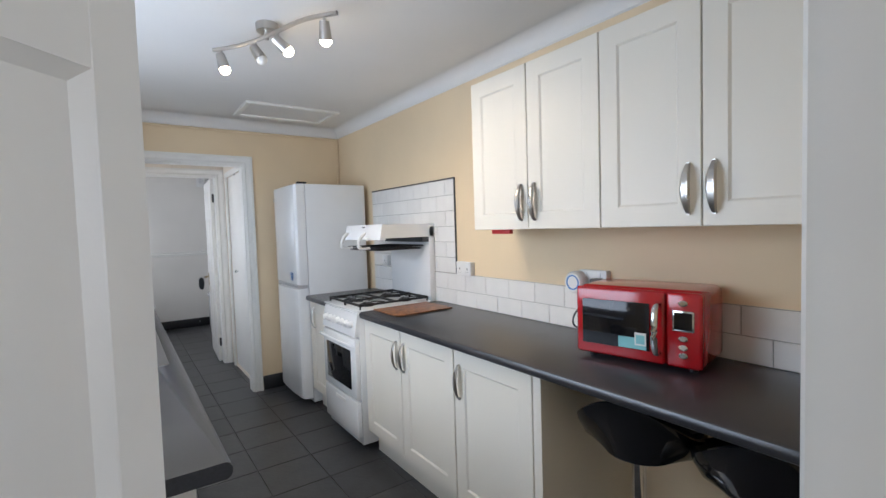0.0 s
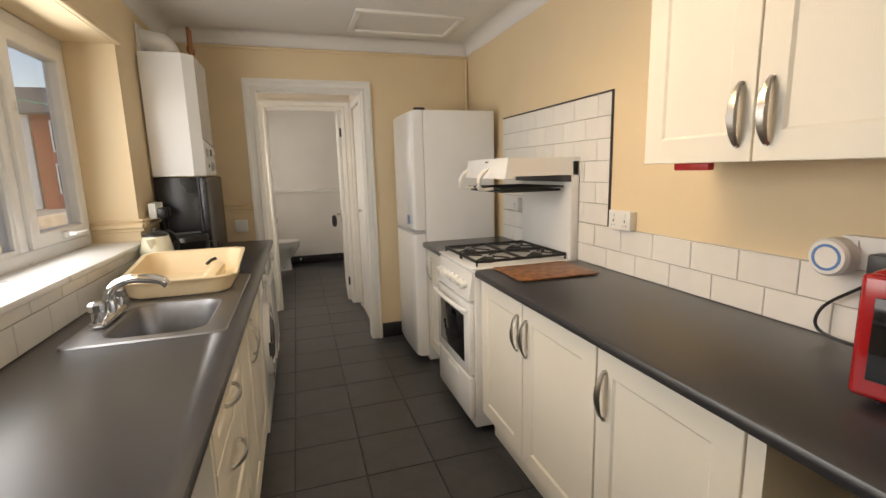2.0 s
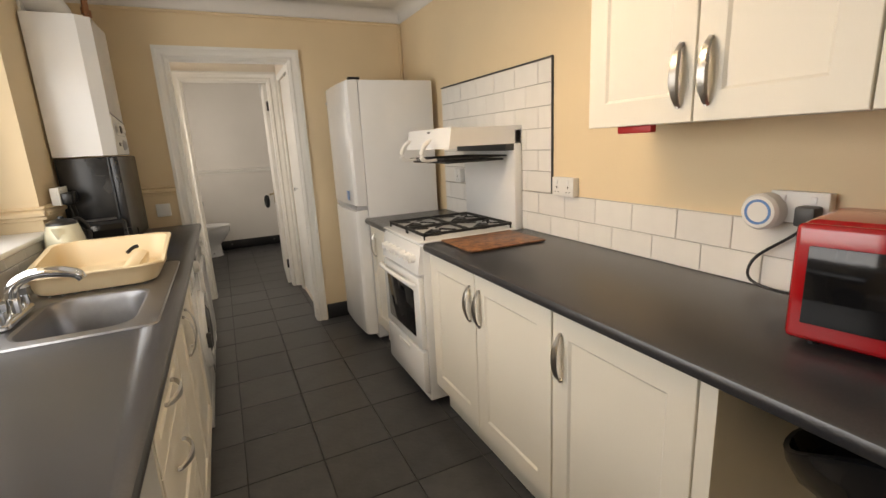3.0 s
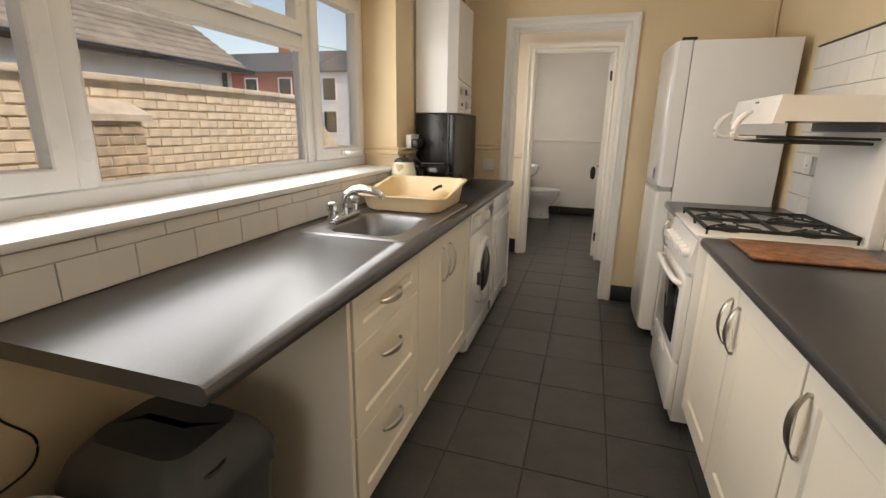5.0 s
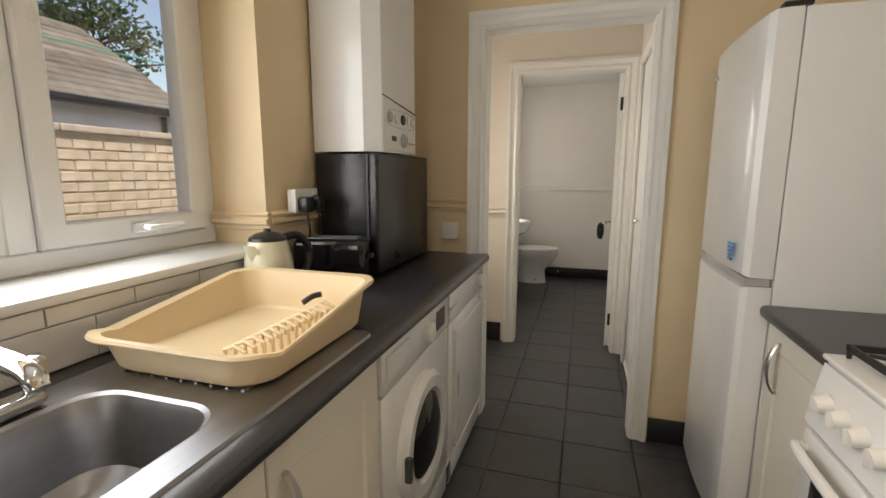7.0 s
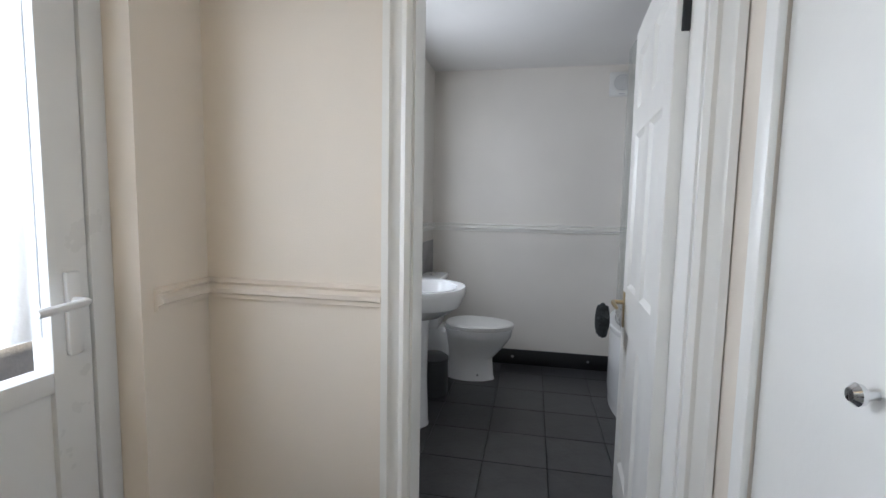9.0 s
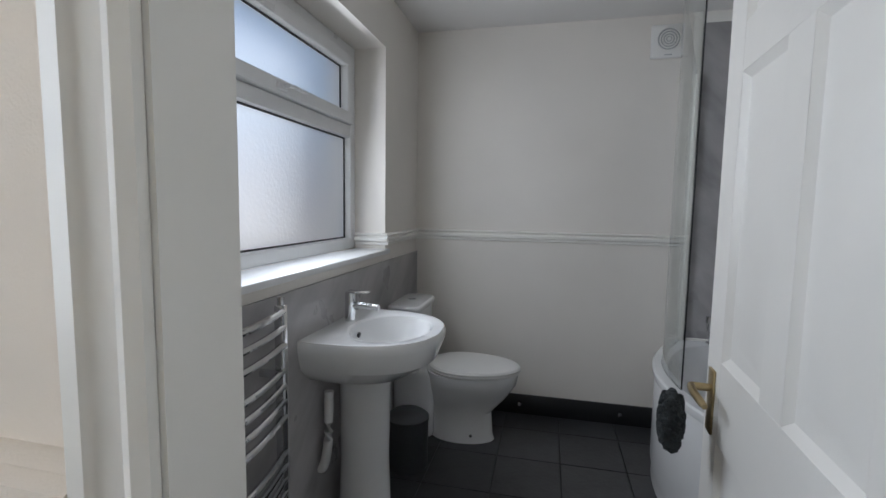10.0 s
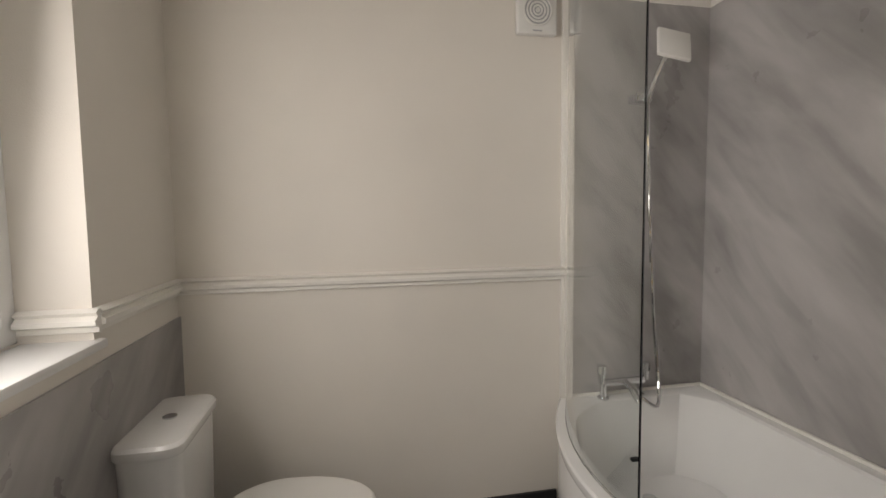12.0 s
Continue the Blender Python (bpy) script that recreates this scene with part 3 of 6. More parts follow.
def bow_handle(door, face, x, y, z, length=0.16, upright=True, wide=0.011):
    """A flattened bow handle."""
    n = 16
    rings = []
    for k in range(n + 1):
        u = k / n * 2 - 1
        out = 0.006 + 0.026 * (1 - u * u) ** 0.8
        w = wide * (0.55 + 0.75 * (1 - u * u))
        c = Vector((x + face * out, y, z + u * length / 2)) if upright else Vector((x + face * out, y + u * length / 2, z))
        s = Vector((0, 1, 0)) if upright else Vector((0, 0, 1))
        o = Vector((face, 0, 0))
        rings.append([c + s * w + o * -0.002, c + s * w * 0.6 + o * 0.003, c - s * w * 0.6 + o * 0.003, c - s * w + o * -0.002, c - o * 0.004])
    bm = loft(bmesh.new(), rings)
    for u in (-1, 1):
        e = Vector((x, y, z + u * length / 2 * 0.96)) if upright else Vector((x, y + u * length / 2 * 0.96, z))
        cyl(bm, e, e + Vector((face * 0.01, 0, 0)), 0.006, seg=8)
    return part("handle", bm, NICKEL, door, "satin metal bow handle")


def base_unit(face, xf, xb, y0, y1, fronts, label, top=0.868):
    """fronts: rows of (y0, y1, z0, z1, handle y or None, handle z, upright)."""
    u = thing("base_cabinet", ((xf + xb) / 2, (y0 + y1) / 2, 0), label, "cabinet", "kitchen base units")
    lo, hi = min(xf - face * 0.022, xb), max(xf - face * 0.022, xb)
    body = B(lo, hi, y0 + 0.001, y1 - 0.001, 0.13, top)
    part("body", body, CABIN, u)
    k = xf - face * 0.07
    part("plinth", B(min(k, k - face * 0.016), max(k, k - face * 0.016), y0, y1, 0.0, 0.14), CAB, u)
    for a, b, c, d, hy, hz, up in fronts:
        dr = shaker(u, face, xf, a + 0.0015, b - 0.0015, c, d, 0.075 if d - c > 0.3 else 0.06, "door" if up else "drawer_front")
        if hy is not None:
            bow_handle(dr, face, xf, hy, hz, 0.16 if up else 0.15, up)
    return u


LF, RF = 0.953, 2.03
base_unit(1, LF, WX + 0.02, 2.10, 2.635, [(2.115, 2.633, 0.135, 0.405, 2.37, 0.315, False), (2.115, 2.633, 0.408, 0.70, 2.37, 0.60, False), (2.115, 2.633, 0.703, 0.862, 2.37, 0.785, False)], "cream three-drawer kitchen base cabinet under the worktop")
base_unit(1, LF, WX + 0.02, 2.637, 3.445, [(2.638, 3.005, 0.135, 0.862, 2.955, 0.72, True), (3.007, 3.443, 0.135, 0.862, 3.05, 0.72, True)], "cream double-door base cabinet under the sink", 0.74)
setting("trim_end_panel_left", B(WX + 0.02, LF, 2.08, 2.098, 0, 0.868), CAB, "cream end panel beside the drawers")
base_unit(-1, RF, RX - 0.02, 2.142, 3.08, [(2.636, 3.078, 0.15, 0.862, 2.675, 0.72, True), (2.143, 2.632, 0.15, 0.862, 2.595, 0.72, True)], "cream double-door base cabinet beside the cooker")
base_unit(-1, RF, RX - 0.02, 1.642, 2.140, [(1.645, 2.138, 0.15, 0.862, 2.095, 0.72, True)], "cream single-door base cabinet by the breakfast bar")
setting("trim_end_panel_right", B(RF, RX - 0.005, 1.60, 1.64, 0, 0.868), CAB, "cream end panel beside the bar stools")
base_unit(-1, RF, RX - 0.02, 3.66, 4.08, [(3.663, 4.077, 0.15, 0.862, 3.98, 0.74, True)], "narrow cream base cabinet between cooker and fridge")


def worktop(name, xf, xb, y0, y1, label, cut=None):
    t, z = 0.040, 0.91
    s = 1 if xf > xb else -1
    prof = [(xb, z - t), (xf - s * 0.012, z - t), (xf - s * 0.003, z - t + 0.006), (xf, z - t + 0.016), (xf, z - 0.014), (xf - s * 0.004, z - 0.005), (xf - s * 0.014, z), (xb, z)]
    bm = loft(bmesh.new(), [[Vector((x, y, zz)) for x, zz in prof] for y in (y0, y1)])
    ob = solid(name, bm, TOP, label, "worktop")
    if cut:
        c = link("cutter", B(*cut), TOP)
        mod = ob.modifiers.new("cut", "BOOLEAN")
        mod.object, mod.operation, mod.solver = c, "DIFFERENCE", "EXACT"
        bpy.context.view_layer.update()
        me = bpy.data.meshes.new_from_object(ob.evaluated_get(bpy.context.evaluated_depsgraph_get()))
        ob.modifiers.clear()
        ob.data = me
        bpy.data.objects.remove(c)
    return ob


SX0, SX1, SY0, SY1 = 0.56, 0.865, 2.575, 2.985
worktop("worktop", 0.980, WX + 0.001, 1.575, EY - 0.002, "long dark grey laminate worktop with a sink cut-out", (SX0 - 0.004, SX1 + 0.004, SY0 + 0.036, SY1 + 0.044, 0.8, 1.0))
worktop("worktop", 2.0, RX - 0.001, NY + 0.03, 3.085, "long dark grey laminate worktop and breakfast bar")
worktop("worktop", 2.0, RX - 0.001, 3.655, 4.085, "short dark grey laminate worktop beside the fridge")


def wall_unit(y0, y1, doors, label):
    u = thing("wall_cabinet", (2.46, (y0 + y1) / 2, 1.408), label, "cabinet", "kitchen wall units")
    part("body", B(2.332, RX - 0.001, y0 + 0.001, y1 - 0.001, 1.411, 2.145), CAB, u)
    for a, b, hy in doors:
        d = shaker(u, -1, 2.31, a + 0.0015, b - 0.0015, 1.408, 2.148)
        bow_handle(d, -1, 2.31, hy, 1.53, 0.165, True, 0.013)
    return u


wall_unit(1.535, 2.30, [(1.915, 2.30, 1.955), (1.535, 1.913, 1.873)], "cream shaker double wall cabinet with bow handles")
wall_unit(0.78, 1.533, [(1.159, 1.533, 1.198), (0.78, 1.157, 1.118)], "cream shaker double wall cabinet with bow handles")
setting("trim_wall_unit_filler", B(2.325, RX - 0.001, NY + 0.03, 0.778, 1.411, 2.145), CAB, "cream filler panel beside the wall cabinets")

# ---- kitchen appliances ----
room(0, 0.115, 0)
fz = thing("fridge_freezer", (2.25, 4.27, 0), "tall white fridge freezer standing beside the doorway", "fridge")
part("body", B(2.035, 2.56, 3.985, 4.575, 0.02, 1.81, 0.006), WHITE, fz)


def fridge_door(z0, z1):
    rings = []
    for x, i in ((2.031, 0.0), (2.0, 0.0), (1.965, 0.004), (1.948, 0.02), (1.942, 0.05)):
        rings.append([Vector((x - 0.012 * math.sin(math.pi * k / 12), 3.985 + i + (0.59 - 2 * i) * k / 12, z0 + i * 0.4)) for k in range(13)] +
                     [Vector((x - 0.012 * math.sin(math.pi * k / 12), 3.985 + i + (0.59 - 2 * i) * k / 12, z1 - i * 0.4)) for k in range(12, -1, -1)])
    return loft(bmesh.new(), rings)


lower = part("door", fridge_door(0.06, 0.965), WHITE, fz)
upper = part("door", fridge_door(0.992, 1.81), WHITE, fz)
part("grip", B(1.955, 2.025, 3.99, 4.57, 0.967, 0.990), GREYL, fz, "grey recessed grip between the doors")
badge = bmesh.new()
for k in range(5):
    box(badge, 1.926, 1.9325, 4.06 - 0.002 * k, 4.10 + 0.002 * k, 1.035 + 0.013 * k, 1.043 + 0.013 * k)
part("sticker", badge, BLUE, upper, "small blue striped sticker")
part("badge", B(1.934, 1.9435, 4.49, 4.53, 1.70, 1.715, 0.001), GREYL, upper)
part("hinge_cap", B(1.975, 2.05, 3.978, 4.02, 1.81, 1.825, 0.004), BLACK, fz)
for y in (4.03, 4.53):
    part("foot", C((2.07, y, 0), (2.07, y, 0.03), 0.016), BLACK, fz)

room(0, 0.077, 0)
ck = thing("gas_cooker", (2.25, 3.28, 0), "white freestanding gas cooker with an eye-level grill", "cooker")
CY0, CY1 = 3.018, 3.568
part("body", B(2.0, 2.57, CY0, CY1, 0.05, 0.905, 0.004), WHITE, ck)
part("drawer", B(1.968, 2.0, CY0 + 0.004, CY1 - 0.004, 0.10, 0.33, 0.008), WHITE, ck)
part("drawer_grip", B(1.962, 1.969, 3.2, 3.36, 0.285, 0.31, 0.003), WPLAS, ck)
od = part("oven_door", B(1.968, 2.0, CY0 + 0.004, CY1 - 0.004, 0.345, 0.735, 0.008), WHITE, ck)
part("oven_glass", B(1.963, 1.969, CY0 + 0.075, CY1 - 0.075, 0.40, 0.655, 0.002), GLOSSBLACK, od, "black oven window")
part("oven_handle", T(curve([(1.965, CY0 + 0.03, 0.69), (1.935, CY0 + 0.06, 0.705), (1.925, 3.28, 0.708), (1.935, CY1 - 0.06, 0.705), (1.965, CY1 - 0.03, 0.69)], 16), 0.012, 10), WHITE, od)
fa = loft(bmesh.new(), [[Vector((1.968, y, 0.75)), Vector((2.03, y, 0.75)), Vector((2.03, y, 0.895)), Vector((1.992, y, 0.895))] for y in (CY0 + 0.002, CY1 - 0.002)])
part("fascia", fa, WHITE, ck)
for k in range(7):
    y = CY0 + 0.065 + k * 0.069
    kb = C((1.982, y, 0.825), (1.952, y, 0.820), 0.021, 0.017, 18)
    box(kb, 1.944, 1.954, y - 0.003, y + 0.003, 0.804, 0.838, 0.001)
    part("knob", kb, WPLAS, ck)
hob = B(1.985, 2.58, CY0, CY1, 0.905, 0.918, 0.005)
part("hob_top", hob, WHITE, ck)
for bx in (2.13, 2.42):
    for by in (3.15, 3.41):
        bn = C((bx, by, 0.918), (bx, by, 0.93), 0.042)
        cyl(bn, (bx, by, 0.93), (bx, by, 0.939), 0.034)
        part("burner", bn, IRON, ck, "black gas burner")
for y0, y1 in ((CY0 + 0.02, 3.276), (3.284, CY1 - 0.02)):
    g = bmesh.new()
    for y in (y0, y1 - 0.009):
        box(g, 2.02, 2.54, y, y + 0.009, 0.936, 0.95)
    for x in (2.02, 2.275, 2.531):
        box(g, x, x + 0.009, y0, y1, 0.936, 0.95)
    for x in (2.13, 2.42):
        for a in range(4):
            dx, dy = math.cos(a * math.pi / 2 + math.pi / 4), math.sin(a * math.pi / 2 + math.pi / 4)
            tube(g, [(x + 0.03 * dx, (y0 + y1) / 2 + 0.03 * dy, 0.948), (x + 0.13 * dx, (y0 + y1) / 2 + 0.115 * dy, 0.945)], 0.0045, 6)
    for x in (2.025, 2.535):
        for y in (y0 + 0.005, y1 - 0.005):
            cyl(g, (x, y, 0.918), (x, y, 0.94), 0.005, seg=8)
    part("pan_support", g, IRON, ck, "black pan support")
part("grill_back_panel", B(2.55, 2.598, CY0, CY1, 0.905, 1.44, 0.006), WHITE, ck)
gh = loft(bmesh.new(), [[Vector((2.20, y, 1.365)), Vector((2.60, y, 1.365)), Vector((2.60, y, 1.455)), Vector((2.215, y, 1.455))] for y in (CY0, CY1)])
part("grill_hood", gh, WHITE, ck)
gf = loft(bmesh.new(), [[Vector((2.17, y, 1.355)), Vector((2.21, y, 1.355)), Vector((2.216, y, 1.458)), Vector((2.188, y, 1.458))] for y in (CY0 - 0.003, CY1 + 0.003)])
front = part("grill_front", gf, WHITE, ck)
arc = bmesh.new()
pts = [Vector((2.1725 + 0.001, 3.28 - 0.17 * math.cos(math.pi * k / 14), 1.362 + 0.055 * math.sin(math.pi * k / 14))) for k in range(15)]
loft(arc, [[p + Vector((-0.002 + (p.z - 1.355) * 0.17, 0, 0)) for p in pts], [p + Vector((0.012, 0, 0)) for p in pts]])
part("grill_emblem", arc, GREYP, front, "dark half-round control panel")
part("grill_print", B(2.1835, 2.188, 3.26, 3.30, 1.437, 1.445), BLACK, front)
part("grill_cheek", B(2.50, 2.60, CY0 + 0.004, CY1 - 0.004, 1.33, 1.364), GREYP, ck, "dark grill interior")
tr = bmesh.new()
tube(tr, [(2.17, CY0 + 0.05, 1.305), (2.53, CY0 + 0.05, 1.305), (2.53, CY1 - 0.05, 1.305), (2.17, CY1 - 0.05, 1.305), (2.17, CY0 + 0.05, 1.305)], 0.005, 6)
for k in range(13):
    y = CY0 + 0.075 + k * 0.033
    tube(tr, [(2.17, y, 1.305), (2.53, y, 1.305)], 0.0022, 6)
box(tr, 2.18, 2.52, CY0 + 0.055, CY1 - 0.055, 1.282, 1.294, 0.004)
part("grill_rack", tr, IRON, ck, "black grill pan and wire rack")
for y in (3.16, 3.44):
    part("grill_handle", T(curve([(2.17, y, 1.302), (2.11, y, 1.300), (2.085, y, 1.32), (2.10, y, 1.37), (2.14, y, 1.405)], 14), [0.008] * 5 + [0.012] * 8 + [0.010, 0.006], 10), WPLAS, ck, "white grill pan handle")


room()


def machine(name, y0, y1, label, category):
    u = thing(name, (0.7, (y0 + y1) / 2, 0), label, category)
    part("body", B(0.42, 0.935, y0, y1, 0.02, 0.862, 0.006), WHITE, u)
    part("control_panel", B(0.933, 0.957, y0 + 0.002, y1 - 0.002, 0.735, 0.86, 0.008), WHITE, u)
    part("kick_panel", B(0.935, 0.95, y0 + 0.002, y1 - 0.002, 0.03, 0.14, 0.004), WHITE, u)
    part("front_panel", B(0.935, 0.953, y0 + 0.002, y1 - 0.002, 0.145, 0.73, 0.006), WHITE, u)
    return u


def disc(x, y, z, profile, seg=36):
    bm = bmesh.new()
    lathe(bm, profile, (0, 0, 0), seg)
    bm.transform(Matrix.Translation((x, y, z)) @ pose(0, 0, 0, 0, 90, 0))
    return bm


wm = machine("washing_machine", 3.46, 4.08, "white front-loading washing machine under the worktop", "washing machine")
part("door_ring", disc(0.953, 3.77, 0.46, [(0.215, 0), (0.215, 0.016), (0.195, 0.032), (0.155, 0.030), (0.145, 0.010), (0.145, 0.0)]), WHITE, wm)
part("door_glass", disc(0.955, 3.77, 0.46, [(0.144, 0.0), (0.140, 0.02), (0.10, 0.036), (0.03, 0.042), (0.002, 0.042)]), GLOSSBLACK, wm, "dark round glass door")
part("door_catch", B(0.975, 0.998, 3.56, 3.58, 0.42, 0.50, 0.005), GREYP, wm)
part("dial", disc(0.957, 3.825, 0.797, [(0.034, 0), (0.032, 0.02), (0.02, 0.026), (0.002, 0.026)], 20), WPLAS, wm)
part("display", B(0.956, 0.9585, 3.925, 4.025, 0.765, 0.835), GREYP, wm, "dark grey display")
part("soap_drawer", B(0.955, 0.964, 3.485, 3.655, 0.765, 0.84, 0.004), WPLAS, wm)
td = machine("tumble_dryer", 4.10, 4.70, "white tumble dryer under the end of the worktop", "dryer")
part("door", B(0.952, 0.972, 4.15, 4.65, 0.17, 0.70, 0.02, 4), WHITE, td)
part("door_grip", B(0.970, 0.976, 4.17, 4.185, 0.40, 0.50, 0.003), GREYL, td)
part("dial", disc(0.957, 4.62, 0.797, [(0.032, 0), (0.030, 0.02), (0.02, 0.026), (0.002, 0.026)], 20), WPLAS, td)
part("vent", B(0.949, 0.953, 4.08, 4.13, 0.05, 0.12, 0.001), GREYP, td)
part("label_print", B(0.956, 0.9583, 4.06, 4.20, 0.79, 0.80), GREYL, td)

room(0.015, -0.03, 0)
bl = thing("boiler", (0.52, 4.32, 1.41), "white wall-hung gas boiler with a control panel", "boiler")
PB = [(0.382, 4.10), (0.60, 4.10), (0.655, 4.155), (0.655, 4.52), (0.382, 4.52)]
part("casing", loft(bmesh.new(), [[Vector((x, y, z)) for x, y in PB] for z in (1.41, 2.10)]), WHITE, bl)
fp = loft(bmesh.new(), [[Vector((0.6585, 4.165, 1.42)), Vector((0.6585, 4.515, 1.42)), Vector((0.6585, 4.515, 1.585)), Vector((0.6585, 4.165, 1.625))], [Vector((0.655, 4.16, 1.415)), Vector((0.655, 4.52, 1.415)), Vector((0.655, 4.52, 1.59)), Vector((0.655, 4.16, 1.63))]])
panel = part("control_panel", fp, WPLAS, bl)
part("panel_seam", loft(bmesh.new(), [[Vector((0.66, 4.16, 1.628)), Vector((0.66, 4.52, 1.590)), Vector((0.66, 4.52, 1.593)), Vector((0.66, 4.16, 1.631))], [Vector((0.655, 4.16, 1.628)), Vector((0.655, 4.52, 1.590)), Vector((0.655, 4.52, 1.593)), Vector((0.655, 4.16, 1.631))]]), GREYP, panel)
ring = bmesh.new()
tube(ring, [Vector((0.6605, 4.345 + dx * 0.15, 1.55 + dz * 0.035)) for dx, dz in [(math.copysign(abs(math.cos(a)) ** 0.5, math.cos(a)), math.copysign(abs(math.sin(a)) ** 0.5, math.sin(a))) for a in (2 * math.pi * k / 32 for k in range(33))]], 0.0012, 5)
part("panel_outline", ring, GREYL, panel)
for y, r, m in ((4.225, 0.022, GREYL), (4.29, 0.021, WPLAS), (4.36, 0.022, BLACK), (4.42, 0.019, WPLAS), (4.47, 0.018, WPLAS)):
    part("gauge", disc(0.659, y, 1.552, [(r, 0), (r, 0.003), (r * 0.85, 0.006), (0.002, 0.006)], 20), m, panel)
part("dial", disc(0.659, 4.365, 1.465, [(0.030, 0), (0.030, 0.004), (0.022, 0.012), (0.018, 0.016), (0.002, 0.016)], 24), GREYL, panel)
part("maker_plate", B(0.659, 0.661, 4.24, 4.285, 1.458, 1.478), BLACK, panel)
part("model_bar", B(0.659, 0.6605, 4.43, 4.50, 1.452, 1.460), GREYL, panel)
fl = T(curve([(0.50, 4.30, 2.095), (0.50, 4.30, 2.15), (0.47, 4.28, 2.185), (0.40, 4.24, 2.19), (0.382, 4.235, 2.19)], 16), 0.058, 20)
part("flue", fl, WPLAS, bl)
solid("flue_collar", B(0.371, 0.385, 4.16, 4.31, 2.115, 2.265, 0.004), WPLAS, "white flue collar on the wall above the boiler", "collar")
for y, nm in ((4.40, 0), (4.46, 0)):
    pv = C((0.60, y, 2.10), (0.60, y, 2.32), 0.011)
    cyl(pv, (0.60, y, 2.17), (0.60, y, 2.205), 0.019, seg=8)
    solid("pipe", pv, mat("copper_pipe", (0.35, 0.17, 0.09), 0.4, 1.0), "copper pipe rising from the boiler", "pipe", group="boiler pipes")
solid("pipe", T([(0.62, EY + 0.016, 2.31), (2.565, EY + 0.016, 2.31), (2.58, EY + 0.012, 2.29), (2.58, EY + 0.012, 1.2)], 0.010, 8), CREAM, "cream painted pipe along the wall", "pipe")

room(0.01, -0.01, 0)
bf = thing("mini_fridge", (0.53, 4.38, 0.91), "black tabletop fridge standing on the worktop", "fridge")
part("body", B(0.39, 0.615, 4.075, 4.66, 0.92, 1.402, 0.005), BLACK, bf)
part("door", B(0.622, 0.665, 4.072, 4.663, 0.925, 1.404, 0.01, 3), BLACK, bf)
part("door_grip", B(0.6145, 0.6225, 4.074, 4.66, 0.93, 1.40), GREYP, bf)
for y in (4.1, 4.63):
    part("foot", C((0.6, y, 0.91), (0.6, y, 0.922), 0.014), BLACK, bf)

room()
mw = thing("microwave", (2.46, 1.41, 0.91), "glossy red retro microwave on the worktop", "microwave")
MM = Matrix.Translation((2.47, 1.42, 0.925)) @ pose(0, 0, 0, 0, 0, 11)
part("body", B(-0.17, 0.085, -0.225, 0.225, 0, 0.265, 0.028, 4), RED, mw, m=MM)
dr = part("door", B(-0.188, -0.168, -0.105, 0.222, 0.005, 0.26, 0.012, 3), RED, mw, m=MM)
part("door_glass", B(-0.192, -0.187, -0.055, 0.195, 0.045, 0.215, 0.002), GLOSSBLACK, dr, "black door window", m=MM)
part("door_handle", T(curve([(-0.188, -0.085, 0.045), (-0.222, -0.085, 0.06), (-0.232, -0.085, 0.13), (-0.222, -0.085, 0.20), (-0.188, -0.085, 0.215)], 16), 0.012, 12), CHROME, dr, "chrome bow handle", m=MM)
cp = part("control_panel", B(-0.186, -0.168, -0.222, -0.108, 0.005, 0.26, 0.012, 3), RED, mw, m=MM)
part("display_frame", B(-0.190, -0.185, -0.198, -0.130, 0.130, 0.200, 0.004), CHROME, cp, "chrome display frame", m=MM)
part("display", B(-0.1925, -0.189, -0.192, -0.136, 0.136, 0.194), GLOSSBLACK, cp, m=MM)
for z, w in ((0.225, 0.014), (0.105, 0.016), (0.075, 0.014), (0.048, 0.014)):
    bt = bmesh.new()
    lathe(bt, [(0.010, 0), (0.010, 0.006), (0.007, 0.009), (0.001, 0.009)], (0, 0, 0), 14, 1.0, 1.5)
    part("button", bt, CHROME, cp, m=MM @ Matrix.Translation((-0.185, -0.164, z)) @ pose(0, 0, 0, 0, -90, 0))
part("sticker", B(-0.1935, -0.1915, -0.045, 0.055, 0.048, 0.088), TEALP, dr, "teal and white sticker", m=MM)
part("sticker", B(-0.195, -0.193, -0.045, -0.005, 0.062, 0.108), WPLAS, dr, "teal and white sticker", m=MM)
part("sticker_print", B(-0.1958, -0.1948, -0.04, -0.01, 0.068, 0.10), TEALP, dr, m=MM)
for dx in (-0.13, 0.05):
    for dy in (-0.18, 0.18):
        part("foot", C((dx, dy, -0.015), (dx, dy, 0.005), 0.016), BLACK, mw, m=MM)
solid("microwave_cable", T(curve([(2.50, 1.62, 0.98), (2.54, 1.74, 0.93), (2.55, 1.86, 0.94), (2.575, 1.87, 1.0), (2.575, 1.78, 1.08), (2.56, 1.735, 1.12)], 30), 0.0045, 8), BLACK, "black microwave cable looping to the socket", "cable")


# ---- sink and things on the worktops ----
room(0, 0.04, 0)
sk = thing("sink", (0.7, 3.0, 0.91), "stainless steel sink with drainer in the worktop", "sink")
rim0 = rrect(0.70, 2.98, 0.46, 0.90, 0.03, 0.911, 6)
n = len(rim0)
bowl = [rrect((SX0 + SX1) / 2, (SY0 + SY1) / 2, (SX1 - SX0) - 2 * i, (SY1 - SY0) - 2 * i, max(0.02, 0.075 - i * 0.5), z, 6) for i, z in ((-0.004, 0.917), (0.004, 0.912), (0.012, 0.89), (0.022, 0.78), (0.05, 0.757), (0.12, 0.752))]
bm = bmesh.new()
loft(bm, bowl, cap0=False)
part("bowl", bm, STEEL, sk)
